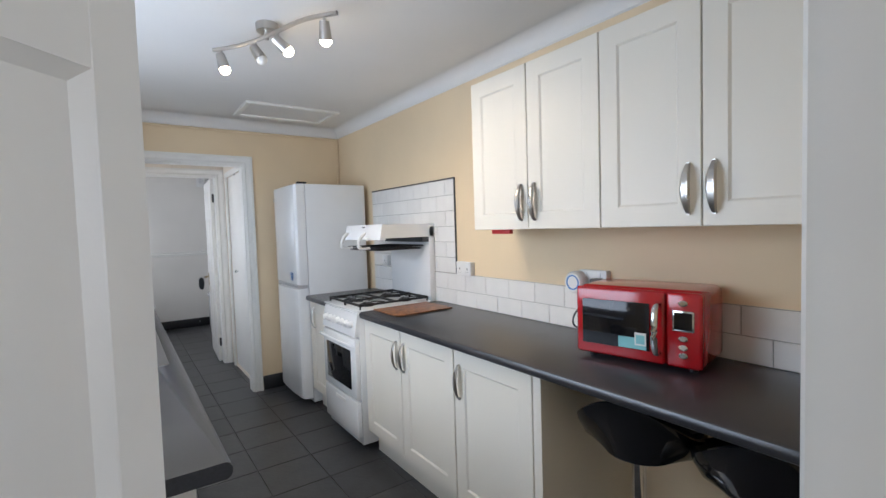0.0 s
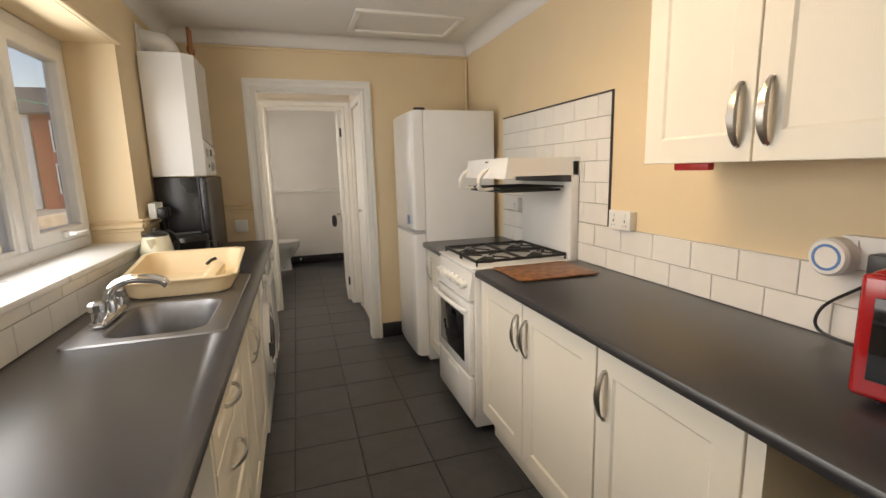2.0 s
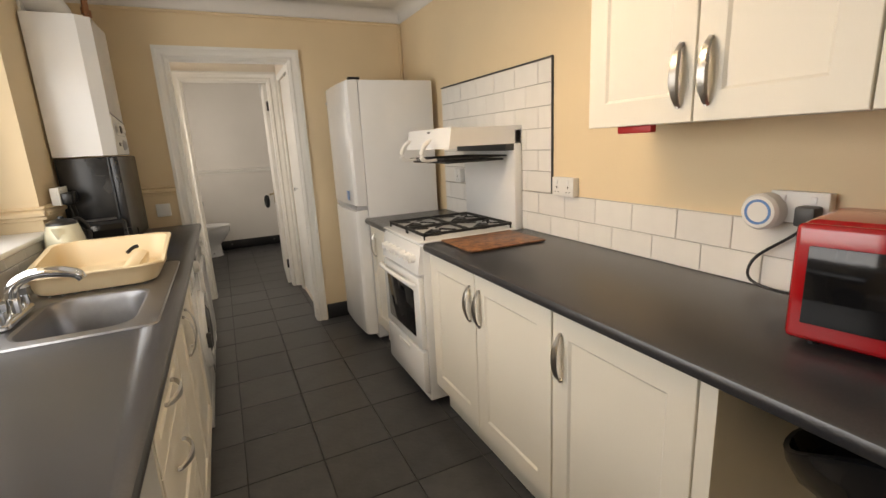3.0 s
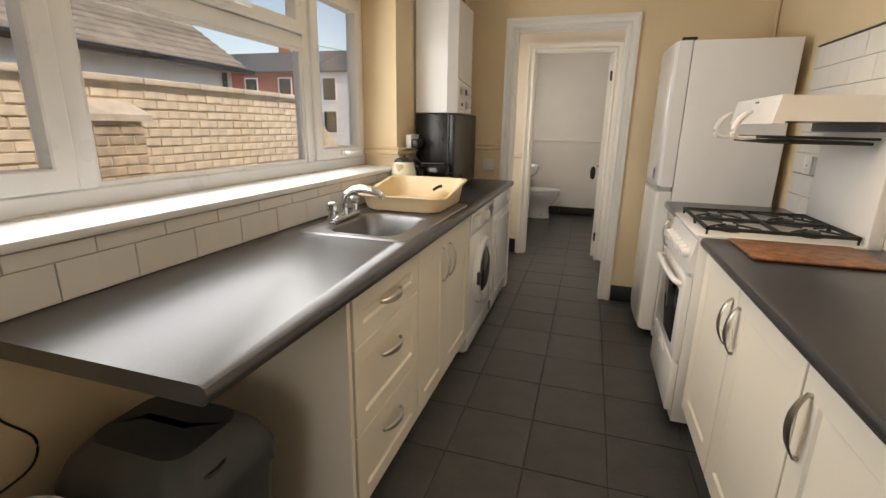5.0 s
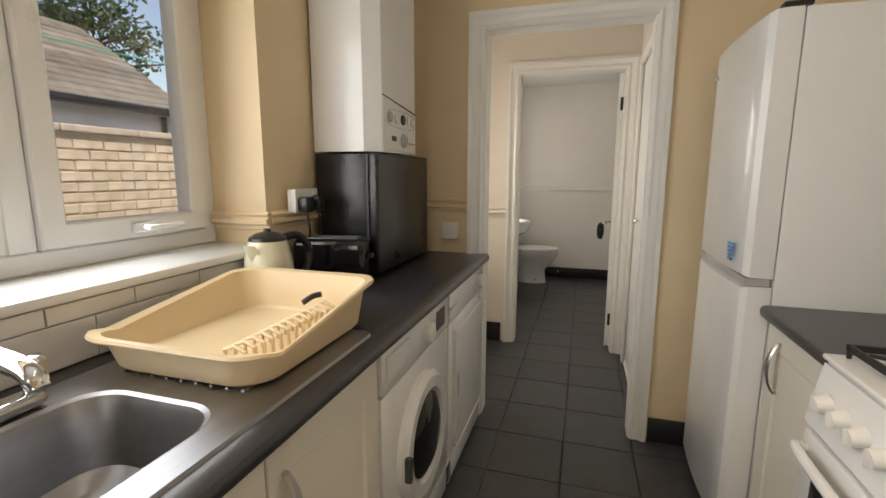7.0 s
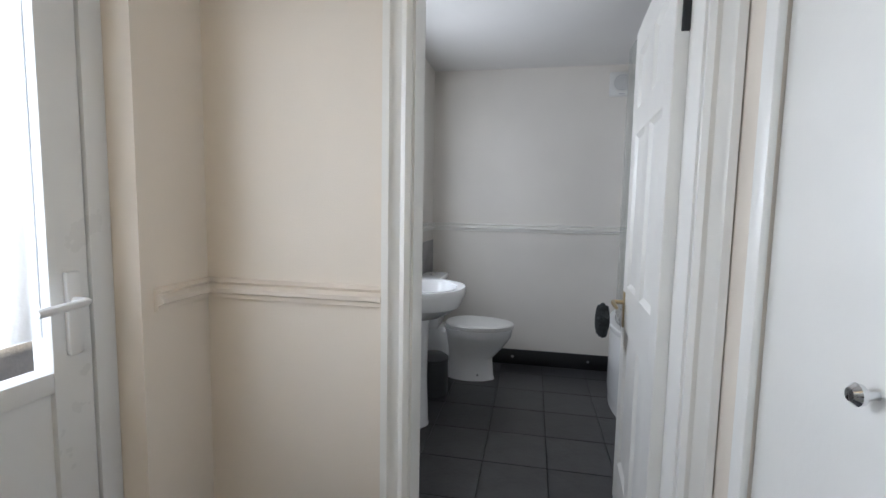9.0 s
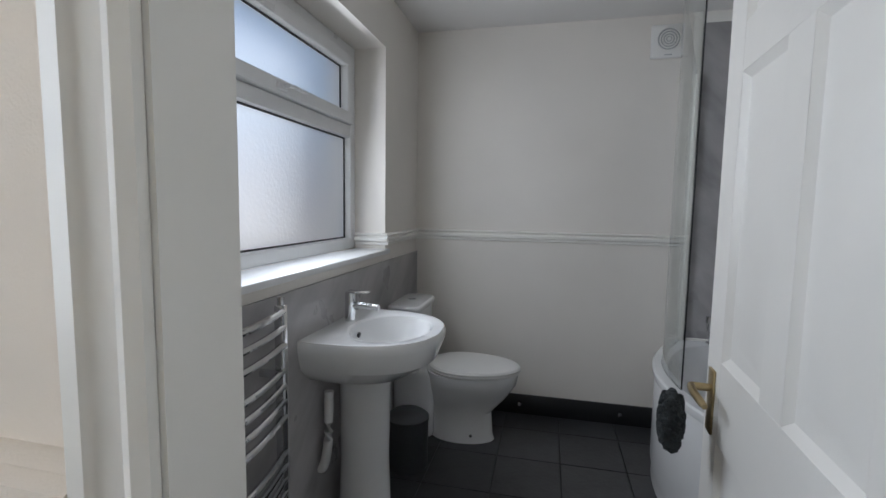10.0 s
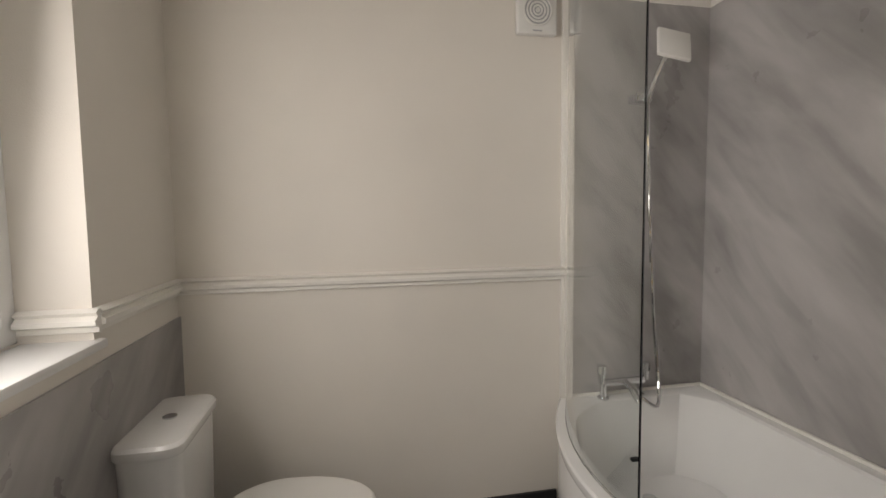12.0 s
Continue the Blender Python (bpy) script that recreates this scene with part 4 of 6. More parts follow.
# The deck: an outer edge, and flat strips round the bowl.
dk = bmesh.new()
outer = rrect(0.70, 2.98, 0.46, 0.90, 0.03, 0.9165, 6)
low = rrect(0.70, 2.98, 0.468, 0.908, 0.034, 0.9105, 6)
loft(dk, [low, outer], False, False)
vin = [dk.verts.new(p + Vector((0, 0, -0.0005))) for p in bowl[0]]
ov = [v for v in dk.verts if abs(v.co.z - 0.9165) < 1e-5][:n]
for i in range(n):
    dk.faces.new((ov[i], ov[(i + 1) % n], vin[(i + 1) % n], vin[i]))
part("deck", dk, STEEL, sk)
gr = bmesh.new()
for k in range(9):
    x = 0.545 + k * 0.037
    tube(gr, [(x, 3.05, 0.9165), (x, 3.08, 0.9185), (x, 3.37, 0.9185), (x, 3.39, 0.9165)], 0.0042, 6)
part("drainer_ridges", gr, STEEL, sk)
wst = bmesh.new()
lathe(wst, [(0.035, 0.0), (0.035, 0.004), (0.026, 0.006), (0.02, 0.001), (0.001, 0.001)], (0.71, 2.78, 0.752))
part("waste", wst, CHROME, sk)

tp = thing("kitchen_tap", (0.525, 2.80, 0.916), "chrome mixer tap behind the sink", "tap")
tb = B(0.50, 0.55, 2.69, 2.91, 0.917, 0.945, 0.012, 3)
cyl(tb, (0.525, 2.80, 0.93), (0.525, 2.80, 0.99), 0.022)
part("body", tb, CHROME, tp)
part("spout", T(curve([(0.525, 2.80, 0.975), (0.54, 2.80, 1.025), (0.59, 2.80, 1.055), (0.65, 2.80, 1.055), (0.70, 2.80, 1.042), (0.715, 2.80, 1.022)], 22), [0.017] * 16 + [0.016] * 5 + [0.014] * 2, 14), CHROME, tp)
for y in (2.70, 2.90):
    h = C((0.525, y, 0.94), (0.525, y, 0.975), 0.016)
    lathe(h, [(0.014, 0), (0.024, 0.006), (0.025, 0.028), (0.018, 0.036), (0.002, 0.038)], (0.525, y, 0.972), 8)
    part("tap_head", h, CHROME, tp)

dr = thing("dish_rack", (0.68, 3.27, 0.918), "cream plastic dish drainer on the sink's drainer", "dish rack")


def rack_ring(f, z, lift):
    out = []
    for p in rrect(0.685, 3.27, 0.43 * f, 0.50 * f, 0.075, z, 11):
        start = 3.17 if p.x > 0.685 else 3.30
        u = min(1.0, max(0.0, (p.y - start) / 0.07))
        far = min(1.0, max(0.0, (p.y - 3.36) / 0.10))
        near = min(1.0, max(0.0, (3.10 - p.y) / 0.06))
        out.append(p + Vector((0, 0, lift * (0.55 * u * u * (3 - 2 * u) + 0.45 * far * far * (3 - 2 * far) + 0.25 * near))))
    return out


bm = loft(bmesh.new(), [rack_ring(0.88, 0.922, 0), rack_ring(0.91, 0.930, 0), rack_ring(0.96, 0.972, 0.035), rack_ring(0.98, 0.985, 0.055), rack_ring(1.05, 0.988, 0.055), rack_ring(1.06, 0.982, 0.055), rack_ring(1.045, 0.976, 0.055),
                        rack_ring(0.975, 0.979, 0.055), rack_ring(0.945, 0.967, 0.035), rack_ring(0.895, 0.938, 0), rack_ring(0.87, 0.932, 0)])
part("tray", bm, BEIGE, dr)
for k in range(13):
    y = 3.10 + k * 0.028
    rc = bmesh.new()
    tube(rc, [(0.76, y, 0.936), (0.76, y, 0.972), (0.785, y, 0.982), (0.81, y, 0.972), (0.81, y, 0.936)], 0.005, 6)
    part("rib", rc, BEIGE, dr)
for dx in (0.55, 0.82):
    for dy in (3.08, 3.46):
        part("foot", C((dx, dy, 0.917), (dx, dy, 0.926), 0.012), BEIGE, dr)
solid("dish_brush", T(curve([(0.74, 3.40, 0.985), (0.76, 3.42, 1.0), (0.78, 3.43, 1.005)], 10), 0.008, 8), BLACK, "black brush handle leaning in the dish rack", "brush")

room(0.0, -0.10, 0)
kt = thing("kettle", (0.485, 3.74, 0.91), "cream cordless kettle with a black lid and handle", "kettle")
bm = bmesh.new()
lathe(bm, [(0.075, 0.022), (0.082, 0.03), (0.084, 0.06), (0.074, 0.14), (0.062, 0.195), (0.058, 0.205)], (0.485, 3.74, 0.91))
part("body", bm, CREAMK, kt)
bm = bmesh.new()
lathe(bm, [(0.058, 0.205), (0.056, 0.215), (0.035, 0.228), (0.012, 0.232), (0.010, 0.242), (0.001, 0.243)], (0.485, 3.74, 0.91))
part("lid", bm, BLACK, kt)
bm = bmesh.new()
lathe(bm, [(0.088, 0.001), (0.088, 0.012), (0.078, 0.022)], (0.485, 3.74, 0.91))
part("base", bm, BLACK, kt)
part("handle", T(curve([(0.50, 3.79, 1.115), (0.525, 3.84, 1.12), (0.545, 3.875, 1.07), (0.54, 3.86, 1.0), (0.52, 3.815, 0.96)], 18), 0.013, 10), BLACK, kt)
sp = loft(bmesh.new(), [[Vector((0.47, 3.685, 1.06)), Vector((0.50, 3.685, 1.06)), Vector((0.485, 3.675, 1.03))], [Vector((0.462, 3.655, 1.108)), Vector((0.508, 3.655, 1.108)), Vector((0.485, 3.66, 1.095))]])
part("spout", sp, CREAMK, kt)

room(0.0, -0.01, 0)
ts = thing("toaster", (0.52, 3.97, 0.91), "glossy black two-slice toaster on the worktop", "toaster")
TM = Matrix.Translation((0.535, 3.965, 0.91)) @ pose(0, 0, 0, 0, 0, 12)
part("body", B(-0.135, 0.135, -0.075, 0.075, 0.008, 0.175, 0.022, 4), GLOSSBLACK, ts, m=TM)
for y in (-0.028, 0.028):
    part("slot", B(-0.10, 0.10, y - 0.012, y + 0.012, 0.1752, 0.1775, 0.001), STEEL, ts, "steel-lined bread slot", m=TM)
part("lever", B(0.134, 0.155, -0.02, 0.02, 0.10, 0.118, 0.004), BLACK, ts, m=TM)
part("badge", B(0.02, 0.06, -0.0765, -0.0748, 0.05, 0.056), GREYL, ts, m=TM)
for dx in (-0.1, 0.1):
    part("foot", B(dx - 0.015, dx + 0.015, -0.06, 0.06, 0, 0.01), BLACK, ts, m=TM)
room(0, 0.08, 0)
board = thing("chopping_board", (2.33, 2.80, 0.91), "brown patterned glass chopping board on the worktop", "chopping board")
part("board", B(2.09, 2.49, 2.68, 2.985, 0.914, 0.922, 0.003), WOOD, board)
for dx in (2.12, 2.46):
    for dy in (2.71, 2.95):
        part("foot", C((dx, dy, 0.91), (dx, dy, 0.915), 0.008), BLACK, board)


room()


# ---- sockets and small fittings ----
def socket(x, y, z, axis, label, w=0.147, plugs=(), sw=True):
    """A double or single socket; axis is the wall's normal."""
    nrm = Vector(axis)
    q = nrm.to_track_quat("Z", "Y").to_matrix().to_4x4()
    side = Vector((0, 1, 0)) if abs(nrm.x) > 0.5 else Vector((1, 0, 0))
    q = Matrix((side, Vector((0, 0, 1)), nrm)).transposed().to_4x4()
    m = Matrix.Translation((x, y, z)) @ q
    s = thing("socket", (x, y, z), label, "socket", "wall sockets")
    part("back_box", B(-w / 2 + 0.002, w / 2 - 0.002, -0.042, 0.042, 0.0, 0.028, 0.003), WPLAS, s, m=m)
    part("plate", B(-w / 2, w / 2, -0.044, 0.044, 0.028, 0.037, 0.004), WPLAS, s, m=m)
    cs = (-0.038, 0.038) if w > 0.1 else (0.0,)
    if sw:
        for c in cs:
            part("switch", B(c - 0.007, c + 0.007, 0.012, 0.032, 0.037, 0.041, 0.001), UPVC, s, m=m)
            pins = bmesh.new()
            box(pins, c - 0.003, c + 0.003, -0.008, 0.003, 0.0365, 0.0378)
            box(pins, c - 0.013, c - 0.007, -0.026, -0.022, 0.0365, 0.0378)
            box(pins, c + 0.007, c + 0.013, -0.026, -0.022, 0.0365, 0.0378)
            part("pin_holes", pins, BLACK, s, m=m)
    return s, m


socket(RX, 2.745, 1.16, (-1, 0, 0), "white double socket box above the tiles")
s, m = socket(RX, 1.77, 1.165, (-1, 0, 0), "white double socket with a timer and a plug above the tiles")
solid("plug_timer", disc(0, 0, 0, [(0.052, 0), (0.052, 0.04), (0.045, 0.05), (0.002, 0.05)]), WPLAS, "white round plug-in timer in the socket", "timer", m=Matrix.Translation((2.573, 1.845, 1.15)) @ pose(0, 0, 0, 0, 0, 180))
solid("timer_dial_ring", disc(0, 0, 0, [(0.036, 0), (0.036, 0.002), (0.029, 0.002), (0.029, 0.0)]), BLUE, "blue ring on the plug-in timer", "ring", m=Matrix.Translation((2.5235, 1.845, 1.15)) @ pose(0, 0, 0, 0, 0, 180))
solid("plug", B(2.526, 2.573, 1.706, 1.756, 1.12, 1.175, 0.008), GREYP, "dark grey plug in the wall socket", "plug")
socket(RX - 0.009, 3.78, 1.17, (-1, 0, 0), "white switch box on the tiles beside the fridge", 0.086)
s, m = socket(WX + 0.024, 3.93, 1.225, (1, 0, 0), "white double socket with two black plugs")
for y in (3.892, 3.968):
    pg = thing("plug", (0.46, y, 1.215), "black plug with a cable in the socket", "plug", "black plugs")
    part("body", B(0.441, 0.487, y - 0.025, y + 0.025, 1.185, 1.24, 0.009), BLACK, pg)
    part("cable", T(curve([(0.465, y, 1.187), (0.47, y + 0.01, 1.12), (0.45, y + 0.03, 1.02), (0.47, y + 0.02, 0.93)], 16), 0.004, 8), BLACK, pg)
socket(0.77, EY, 1.03, (0, -1, 0), "white single fused switch on the end wall", 0.086, sw=False)
solid("alarm_strip", B(2.34, 2.365, 2.07, 2.20, 1.386, 1.4105, 0.004), mat("red_plastic", (0.6, 0.03, 0.03), 0.35), "red plastic strip under the wall cabinet", "strip")
hatch = thing("loft_hatch", (1.97, 4.29, ZC), "white loft hatch with a moulded frame in the ceiling", "hatch")
part("panel", B(1.656, 2.31, 4.105, 4.48, ZC - 0.006, ZC - 0.001), CEIL, hatch)
fr = bmesh.new()
for x0, x1, y0, y1 in ((1.616, 2.35, 4.065, 4.105), (1.616, 2.35, 4.48, 4.52), (1.616, 1.656, 4.105, 4.48), (2.31, 2.35, 4.105, 4.48)):
    box(fr, x0, x1, y0, y1, ZC - 0.02, ZC, 0.005)
part("frame", fr, GLOSS, hatch)

# ceiling spotlight bar
sl = thing("ceiling_spotlight", (1.42, 2.71, ZC), "satin metal ceiling bar with four spotlights", "light")
part("rose", C((1.42, 2.71, ZC - 0.035), (1.42, 2.71, ZC), 0.05, 0.052, 28), NICKEL, sl)
LB = curve([(1.225, 2.96, ZC - 0.075), (1.30, 2.87, ZC - 0.075), (1.375, 2.76, ZC - 0.068), (1.44, 2.62, ZC - 0.06), (1.51, 2.46, ZC - 0.052), (1.60, 2.31, ZC - 0.06)], 40)
part("bar", T(LB, 0.010, 10), NICKEL, sl)
part("stem", C((1.415, 2.72, ZC - 0.07), (1.42, 2.71, ZC - 0.03), 0.012), NICKEL, sl)
for k, (lean, lit) in {3: ((0.02, -0.02), True), 16: ((0.04, -0.05), False), 24: ((0.10, -0.03), True), 37: ((0.02, 0.04), True)}.items():
    p = LB[k]
    d = Vector((lean[0], lean[1], -0.10)).normalized()
    q = p + Vector((0, 0, -0.045))
    st = C(p, q, 0.006, seg=10)
    part("arm", st, NICKEL, sl)
    cup_ = C(q - d * 0.02, q + d * 0.055, 0.021, 0.028, 22)
    head = part("spot_head", cup_, NICKEL, sl)
    bulb = bmesh.new()
    bmesh.ops.create_uvsphere(bulb, u_segments=16, v_segments=10, radius=0.025, matrix=Matrix.Translation(q + d * 0.058))
    part("bulb", bulb, BULB if lit else WPLAS, head)
for k in (3, 24, 37):
    lp = new("spotlight_lamp", bpy.data.lights.new("spotlight_lamp", "SPOT"))
    lp.data.spot_size, lp.data.spot_blend = radians(140), 1.0
    lp.data.energy, lp.data.color, lp.data.shadow_soft_size = 11, (1.0, 0.82, 0.58), 0.03
    eye_ = LB[k] + Vector((0, 0, -0.15))
    lp.matrix_world = look(eye_, eye_ + Vector((0.45, -0.15, -1.0)))


# ---- bar stools, bins ----
def stool(x, y, turn, label):
    s = thing("bar_stool", (x, y, 0), label, "stool", "bar stools")
    m = Matrix.Translation((x, y, 0)) @ pose(0, 0, 0, 0, 0, turn)
    rings = []
    for r, z in ((0.02, 0.585), (0.11, 0.59), (0.17, 0.615), (0.195, 0.66), (0.20, 0.685), (0.19, 0.69), (0.165, 0.655), (0.10, 0.63), (0.02, 0.625)):
        rings.append([Vector((r * math.cos(a), r * 1.05 * math.sin(a), z + (0.13 * max(0, math.cos(a)) ** 2 if r > 0.16 else 0.0))) for a in (2 * math.pi * k / 36 for k in range(36))])
    part("seat", loft(bmesh.new(), rings), GLOSSBLACK, s, "moulded black gloss seat", Matrix.Translation((0, 0, 0.04)) @ m)
    part("column", C((0, 0, 0.03), (0, 0, 0.63), 0.024), CHROME, s, m=m)
    bb = bmesh.new()
    lathe(bb, [(0.19, 0), (0.19, 0.006), (0.12, 0.018), (0.04, 0.035), (0.028, 0.06)], (0, 0, 0))
    part("base", bb, CHROME, s, m=m)
    fr_ = T([Vector((0.13 * math.cos(a), 0.13 * math.sin(a), 0.27)) for a in (2 * math.pi * k / 28 for k in range(29))], 0.008, 8)
    part("footrest", fr_, CHROME, s, m=m)
    return s


stool(2.24, 1.34, 195, "black gloss bar stool tucked under the worktop")
stool(2.26, 0.94, 195, "black gloss bar stool tucked under the worktop")

bn = thing("waste_bin", (0.66, 1.75, 0), "dark grey plastic swing bin under the worktop", "bin")
bm = loft(bmesh.new(), [rrect(0.66, 1.75, w, d, 0.04, z) for w, d, z in ((0.30, 0.22, 0.0), (0.31, 0.23, 0.02), (0.36, 0.30, 0.50), (0.375, 0.315, 0.505), (0.375, 0.315, 0.53))])
part("body", bm, GREYP, bn)
bm = loft(bmesh.new(), [rrect(0.66, 1.75, w, d, 0.05, z) for w, d, z in ((0.38, 0.32, 0.53), (0.38, 0.32, 0.55), (0.34, 0.28, 0.60), (0.26, 0.20, 0.645), (0.12, 0.08, 0.655))])
part("lid", bm, GREYP, bn)
part("lid_grip", T(curve([(0.80, 1.64, 0.60), (0.825, 1.68, 0.597), (0.83, 1.73, 0.597), (0.80, 1.78, 0.60)], 12), 0.006, 8), BLACK, bn)
wb = thing("pedal_bin", (0.60, 1.42, 0), "white round-lidded bin beside the worktop", "bin")
bm = bmesh.new()
lathe(bm, [(0.13, 0.0), (0.135, 0.02), (0.145, 0.53), (0.15, 0.54)], (0.60, 1.42, 0), 36)
part("body", bm, WPLAS, wb)
bm = bmesh.new()
lathe(bm, [(0.153, 0.54), (0.155, 0.56), (0.14, 0.59), (0.10, 0.61), (0.02, 0.618)], (0.60, 1.42, 0), 36)
part("lid", bm, WPLAS, wb)
room(0.002, 0.12, 0)
solid("wall_cable", T(curve([(0.386, 1.44, 0.90), (0.39, 1.47, 0.84), (0.388, 1.45, 0.76), (0.39, 1.47, 0.70), (0.388, 1.52, 0.62), (0.39, 1.50, 0.56), (0.39, 1.42, 0.54)], 40), 0.003, 6), BLACK, "thin black cable hanging on the wall", "cable")

room()

# ---- bathroom ----
room(*BATHROOM)
pn = bmesh.new()
box(pn, BX, BX + 0.008, 6.11, FY, 0.0, 1.02)
setting("trim_panel_window_wall", pn, MARBLE, "grey marble-effect panel under the bathroom window")
setting("trim_panel_far_wall", B(2.045, BR, FY - 0.009, FY, 0.45, BZ - 0.06), MARBLE, "grey marble-effect shower panel behind the taps")
setting("trim_panel_bath_wall", B(BR - 0.009, BR, 6.11, FY - 0.010, 0.45, BZ - 0.06), MARBLE, "grey marble-effect shower panel along the bath")
st = bmesh.new()
box(st, 1.995, 2.047, FY - 0.016, FY, 0.5, BZ, 0.004)
box(st, 2.047, BR, FY - 0.014, FY, BZ - 0.06, BZ, 0.004)
box(st, BR - 0.014, BR, 6.11, FY - 0.014, BZ - 0.06, BZ, 0.004)
setting("trim_panel_edge", st, GLOSS, "white edging of the shower panels")

fan = thing("extractor_fan", (1.875, FY, 2.25), "white square bathroom extractor fan on the wall", "fan")
FM = Matrix.Translation((1.873, FY, 2.25)) @ pose(0, 0, 0, 90, 0, 0)
part("casing", B(-0.09, 0.09, -0.09, 0.09, 0, 0.03, 0.008, 3), WPLAS, fan, m=FM)
part("duct", C((0, 0.008, 0.028), (0, 0.008, 0.0315), 0.062, seg=28), GREYL, fan, m=FM)
for r in (0.062, 0.047, 0.033, 0.019):
    part("grille_ring", T([Vector((r * math.cos(a), 0.008 + r * math.sin(a), 0.034)) for a in (2 * math.pi * k / 28 for k in range(29))], 0.0045, 6), WPLAS, fan, m=FM)
part("hub", C((0, 0.008, 0.03), (0, 0.008, 0.037), 0.01, seg=14), WPLAS, fan, m=FM)
part("badge", B(-0.02, 0.02, -0.078, -0.072, 0.029, 0.031), GREYL, fan, m=FM)

# bath: the showering end bulges beside the far wall
bt = thing("bath", (2.38, 7.7, 0), "white P-shaped bath with a curved front panel", "bath")
Y0, Y1 = 6.84, FY - 0.011


def edge(y, inset=0.0):
    """The front edge of the bath at y."""
    u = min(1.0, max(0.0, (y - 7.15) / (Y1 - 7.15)))
    return 2.05 - 0.285 * math.sin(math.pi * min(1.0, u * 0.93 + 0.02)) ** 0.85 * (1 if u > 0 else 0)


ys = [Y0 + (Y1 - Y0) * k / 40 for k in range(41)]
XB = BR - 0.010


def bath_ring(inset, z, deep=0.0):
    pts = []
    lo, hi = Y0 + inset + deep * 1.3, Y1 - inset - deep * 0.4
    for k in range(41):
        y = lo + (hi - lo) * k / 40
        yy = Y0 + (Y1 - Y0) * k / 40
        s = min(k, 40 - k) / 40
        corner = max(0.0, (0.1 - s)) / 0.1
        pts.append(Vector((edge(yy) + inset + deep * 0.6 + (0.10 * corner ** 2 if inset > 0.02 else 0), y, z)))
    for k in range(41):
        y = hi - (hi - lo) * k / 40
        s = min(k, 40 - k) / 40
        corner = max(0.0, (0.1 - s)) / 0.1
        pts.append(Vector((XB - inset - deep * 0.5 - (0.10 * corner ** 2 if inset > 0.02 else 0), y, z)))
    return pts


bm = loft(bmesh.new(), [bath_ring(0.004, 0.52), bath_ring(0.0, 0.535), bath_ring(0.0, 0.552), bath_ring(0.006, 0.56), bath_ring(0.055, 0.56), bath_ring(0.066, 0.552), bath_ring(0.075, 0.50), bath_ring(0.085, 0.30, 0.02), bath_ring(0.10, 0.20, 0.05), bath_ring(0.16, 0.175, 0.08)], cap0=False)
part("tub", bm, CERAM, bt)
bm = loft(bmesh.new(), [[Vector((edge(y) + d, y, z)) for y in ys] for d, z in ((0.022, 0.0), (0.022, 0.06), (0.014, 0.10), (0.014, 0.45), (0.022, 0.50), (0.026, 0.535))], closed=False)
part("front_panel", bm, WHITE, bt)
part("end_panel", B(2.07, XB, Y0 + 0.012, Y0 + 0.02, 0, 0.53), WHITE, bt)
part("overflow", disc(0, 0, 0, [(0.033, 0), (0.033, 0.006), (0.02, 0.012), (0.002, 0.012)], 24), CHROME, bt, m=Matrix.Translation((2.27, Y1 - 0.082, 0.42)) @ pose(0, 0, -90, 0, 0, 0))
part("plug", C((2.30, 8.30, 0.176), (2.30, 8.30, 0.184), 0.03), CHROME, bt)
part("stopper", B(2.285, 2.325, Y1 - 0.125, Y1 - 0.10, 0.285, 0.30, 0.005), BLACK, bt)
seal_ = bmesh.new()
box(seal_, 2.05, XB, Y1 - 0.012, Y1, 0.558, 0.574, 0.004)
box(seal_, XB - 0.014, XB, Y0, Y1 - 0.012, 0.558, 0.574, 0.004)
setting("trim_bath_seal", seal_, GLOSS, "white sealing strip round the bath")

tp = thing("bath_tap", (2.270, 8.47, 0.56), "chrome bath shower mixer tap on the bath's rim", "tap")
tb = T([(2.170, 8.46, 0.64), (2.370, 8.46, 0.64)], 0.017, 12)
for x in (2.180, 2.360):
    cyl(tb, (x, 8.48, 0.56), (x, 8.48, 0.63), 0.015)
    cyl(tb, (x, 8.48, 0.56), (x, 8.48, 0.568), 0.026)
part("body", tb, CHROME, tp)
for x in (2.160, 2.380):
    h = C((x, 8.46, 0.64), (x, 8.46, 0.685), 0.015)
    cyl(h, (x, 8.46, 0.685), (x, 8.46, 0.72), 0.021, 0.019, 10)
    part("tap_head", h, CHROME, tp)
part("spout", T(curve([(2.270, 8.45, 0.64), (2.270, 8.40, 0.625), (2.270, 8.355, 0.60), (2.270, 8.345, 0.585)], 12), 0.015, 12), CHROME, tp)
sh = thing("hand_shower", (2.450, 8.50, 1.95), "chrome hand shower on a wall bracket with hose", "shower")
part("bracket", B(2.310, 2.390, 8.455, FY - 0.009, 1.885, 1.925, 0.008), CHROME, sh)
part("handle", T(curve([(2.355, 8.45, 1.87), (2.375, 8.43, 1.96), (2.405, 8.40, 2.06)], 12), [0.012] * 9 + [0.011] * 4, 10), CHROME, sh)
part("head", B(-0.072, 0.072, -0.072, 0.072, -0.010, 0.010, 0.006), WPLAS, sh, "square white shower head", Matrix.Translation((2.420, 8.37, 2.10)) @ pose(0, 0, 0, 66, 12, -8))
part("hose", T(curve([(2.355, 8.45, 1.87), (2.380, 8.47, 1.66), (2.405, 8.48, 1.30), (2.420, 8.46, 0.90), (2.420, 8.42, 0.63), (2.370, 8.36, 0.555), (2.310, 8.38, 0.59), (2.310, 8.43, 0.63)], 46), 0.0085, 8), CHROME, sh)

# curved shower screen on the rim
sc = thing("shower_screen", (1.9, 8.0, 0.56), "curved clear glass shower screen with a rounded top", "shower screen")
gy = [Y1 - 0.03 - 0.80 * k / 26 for k in range(27)]


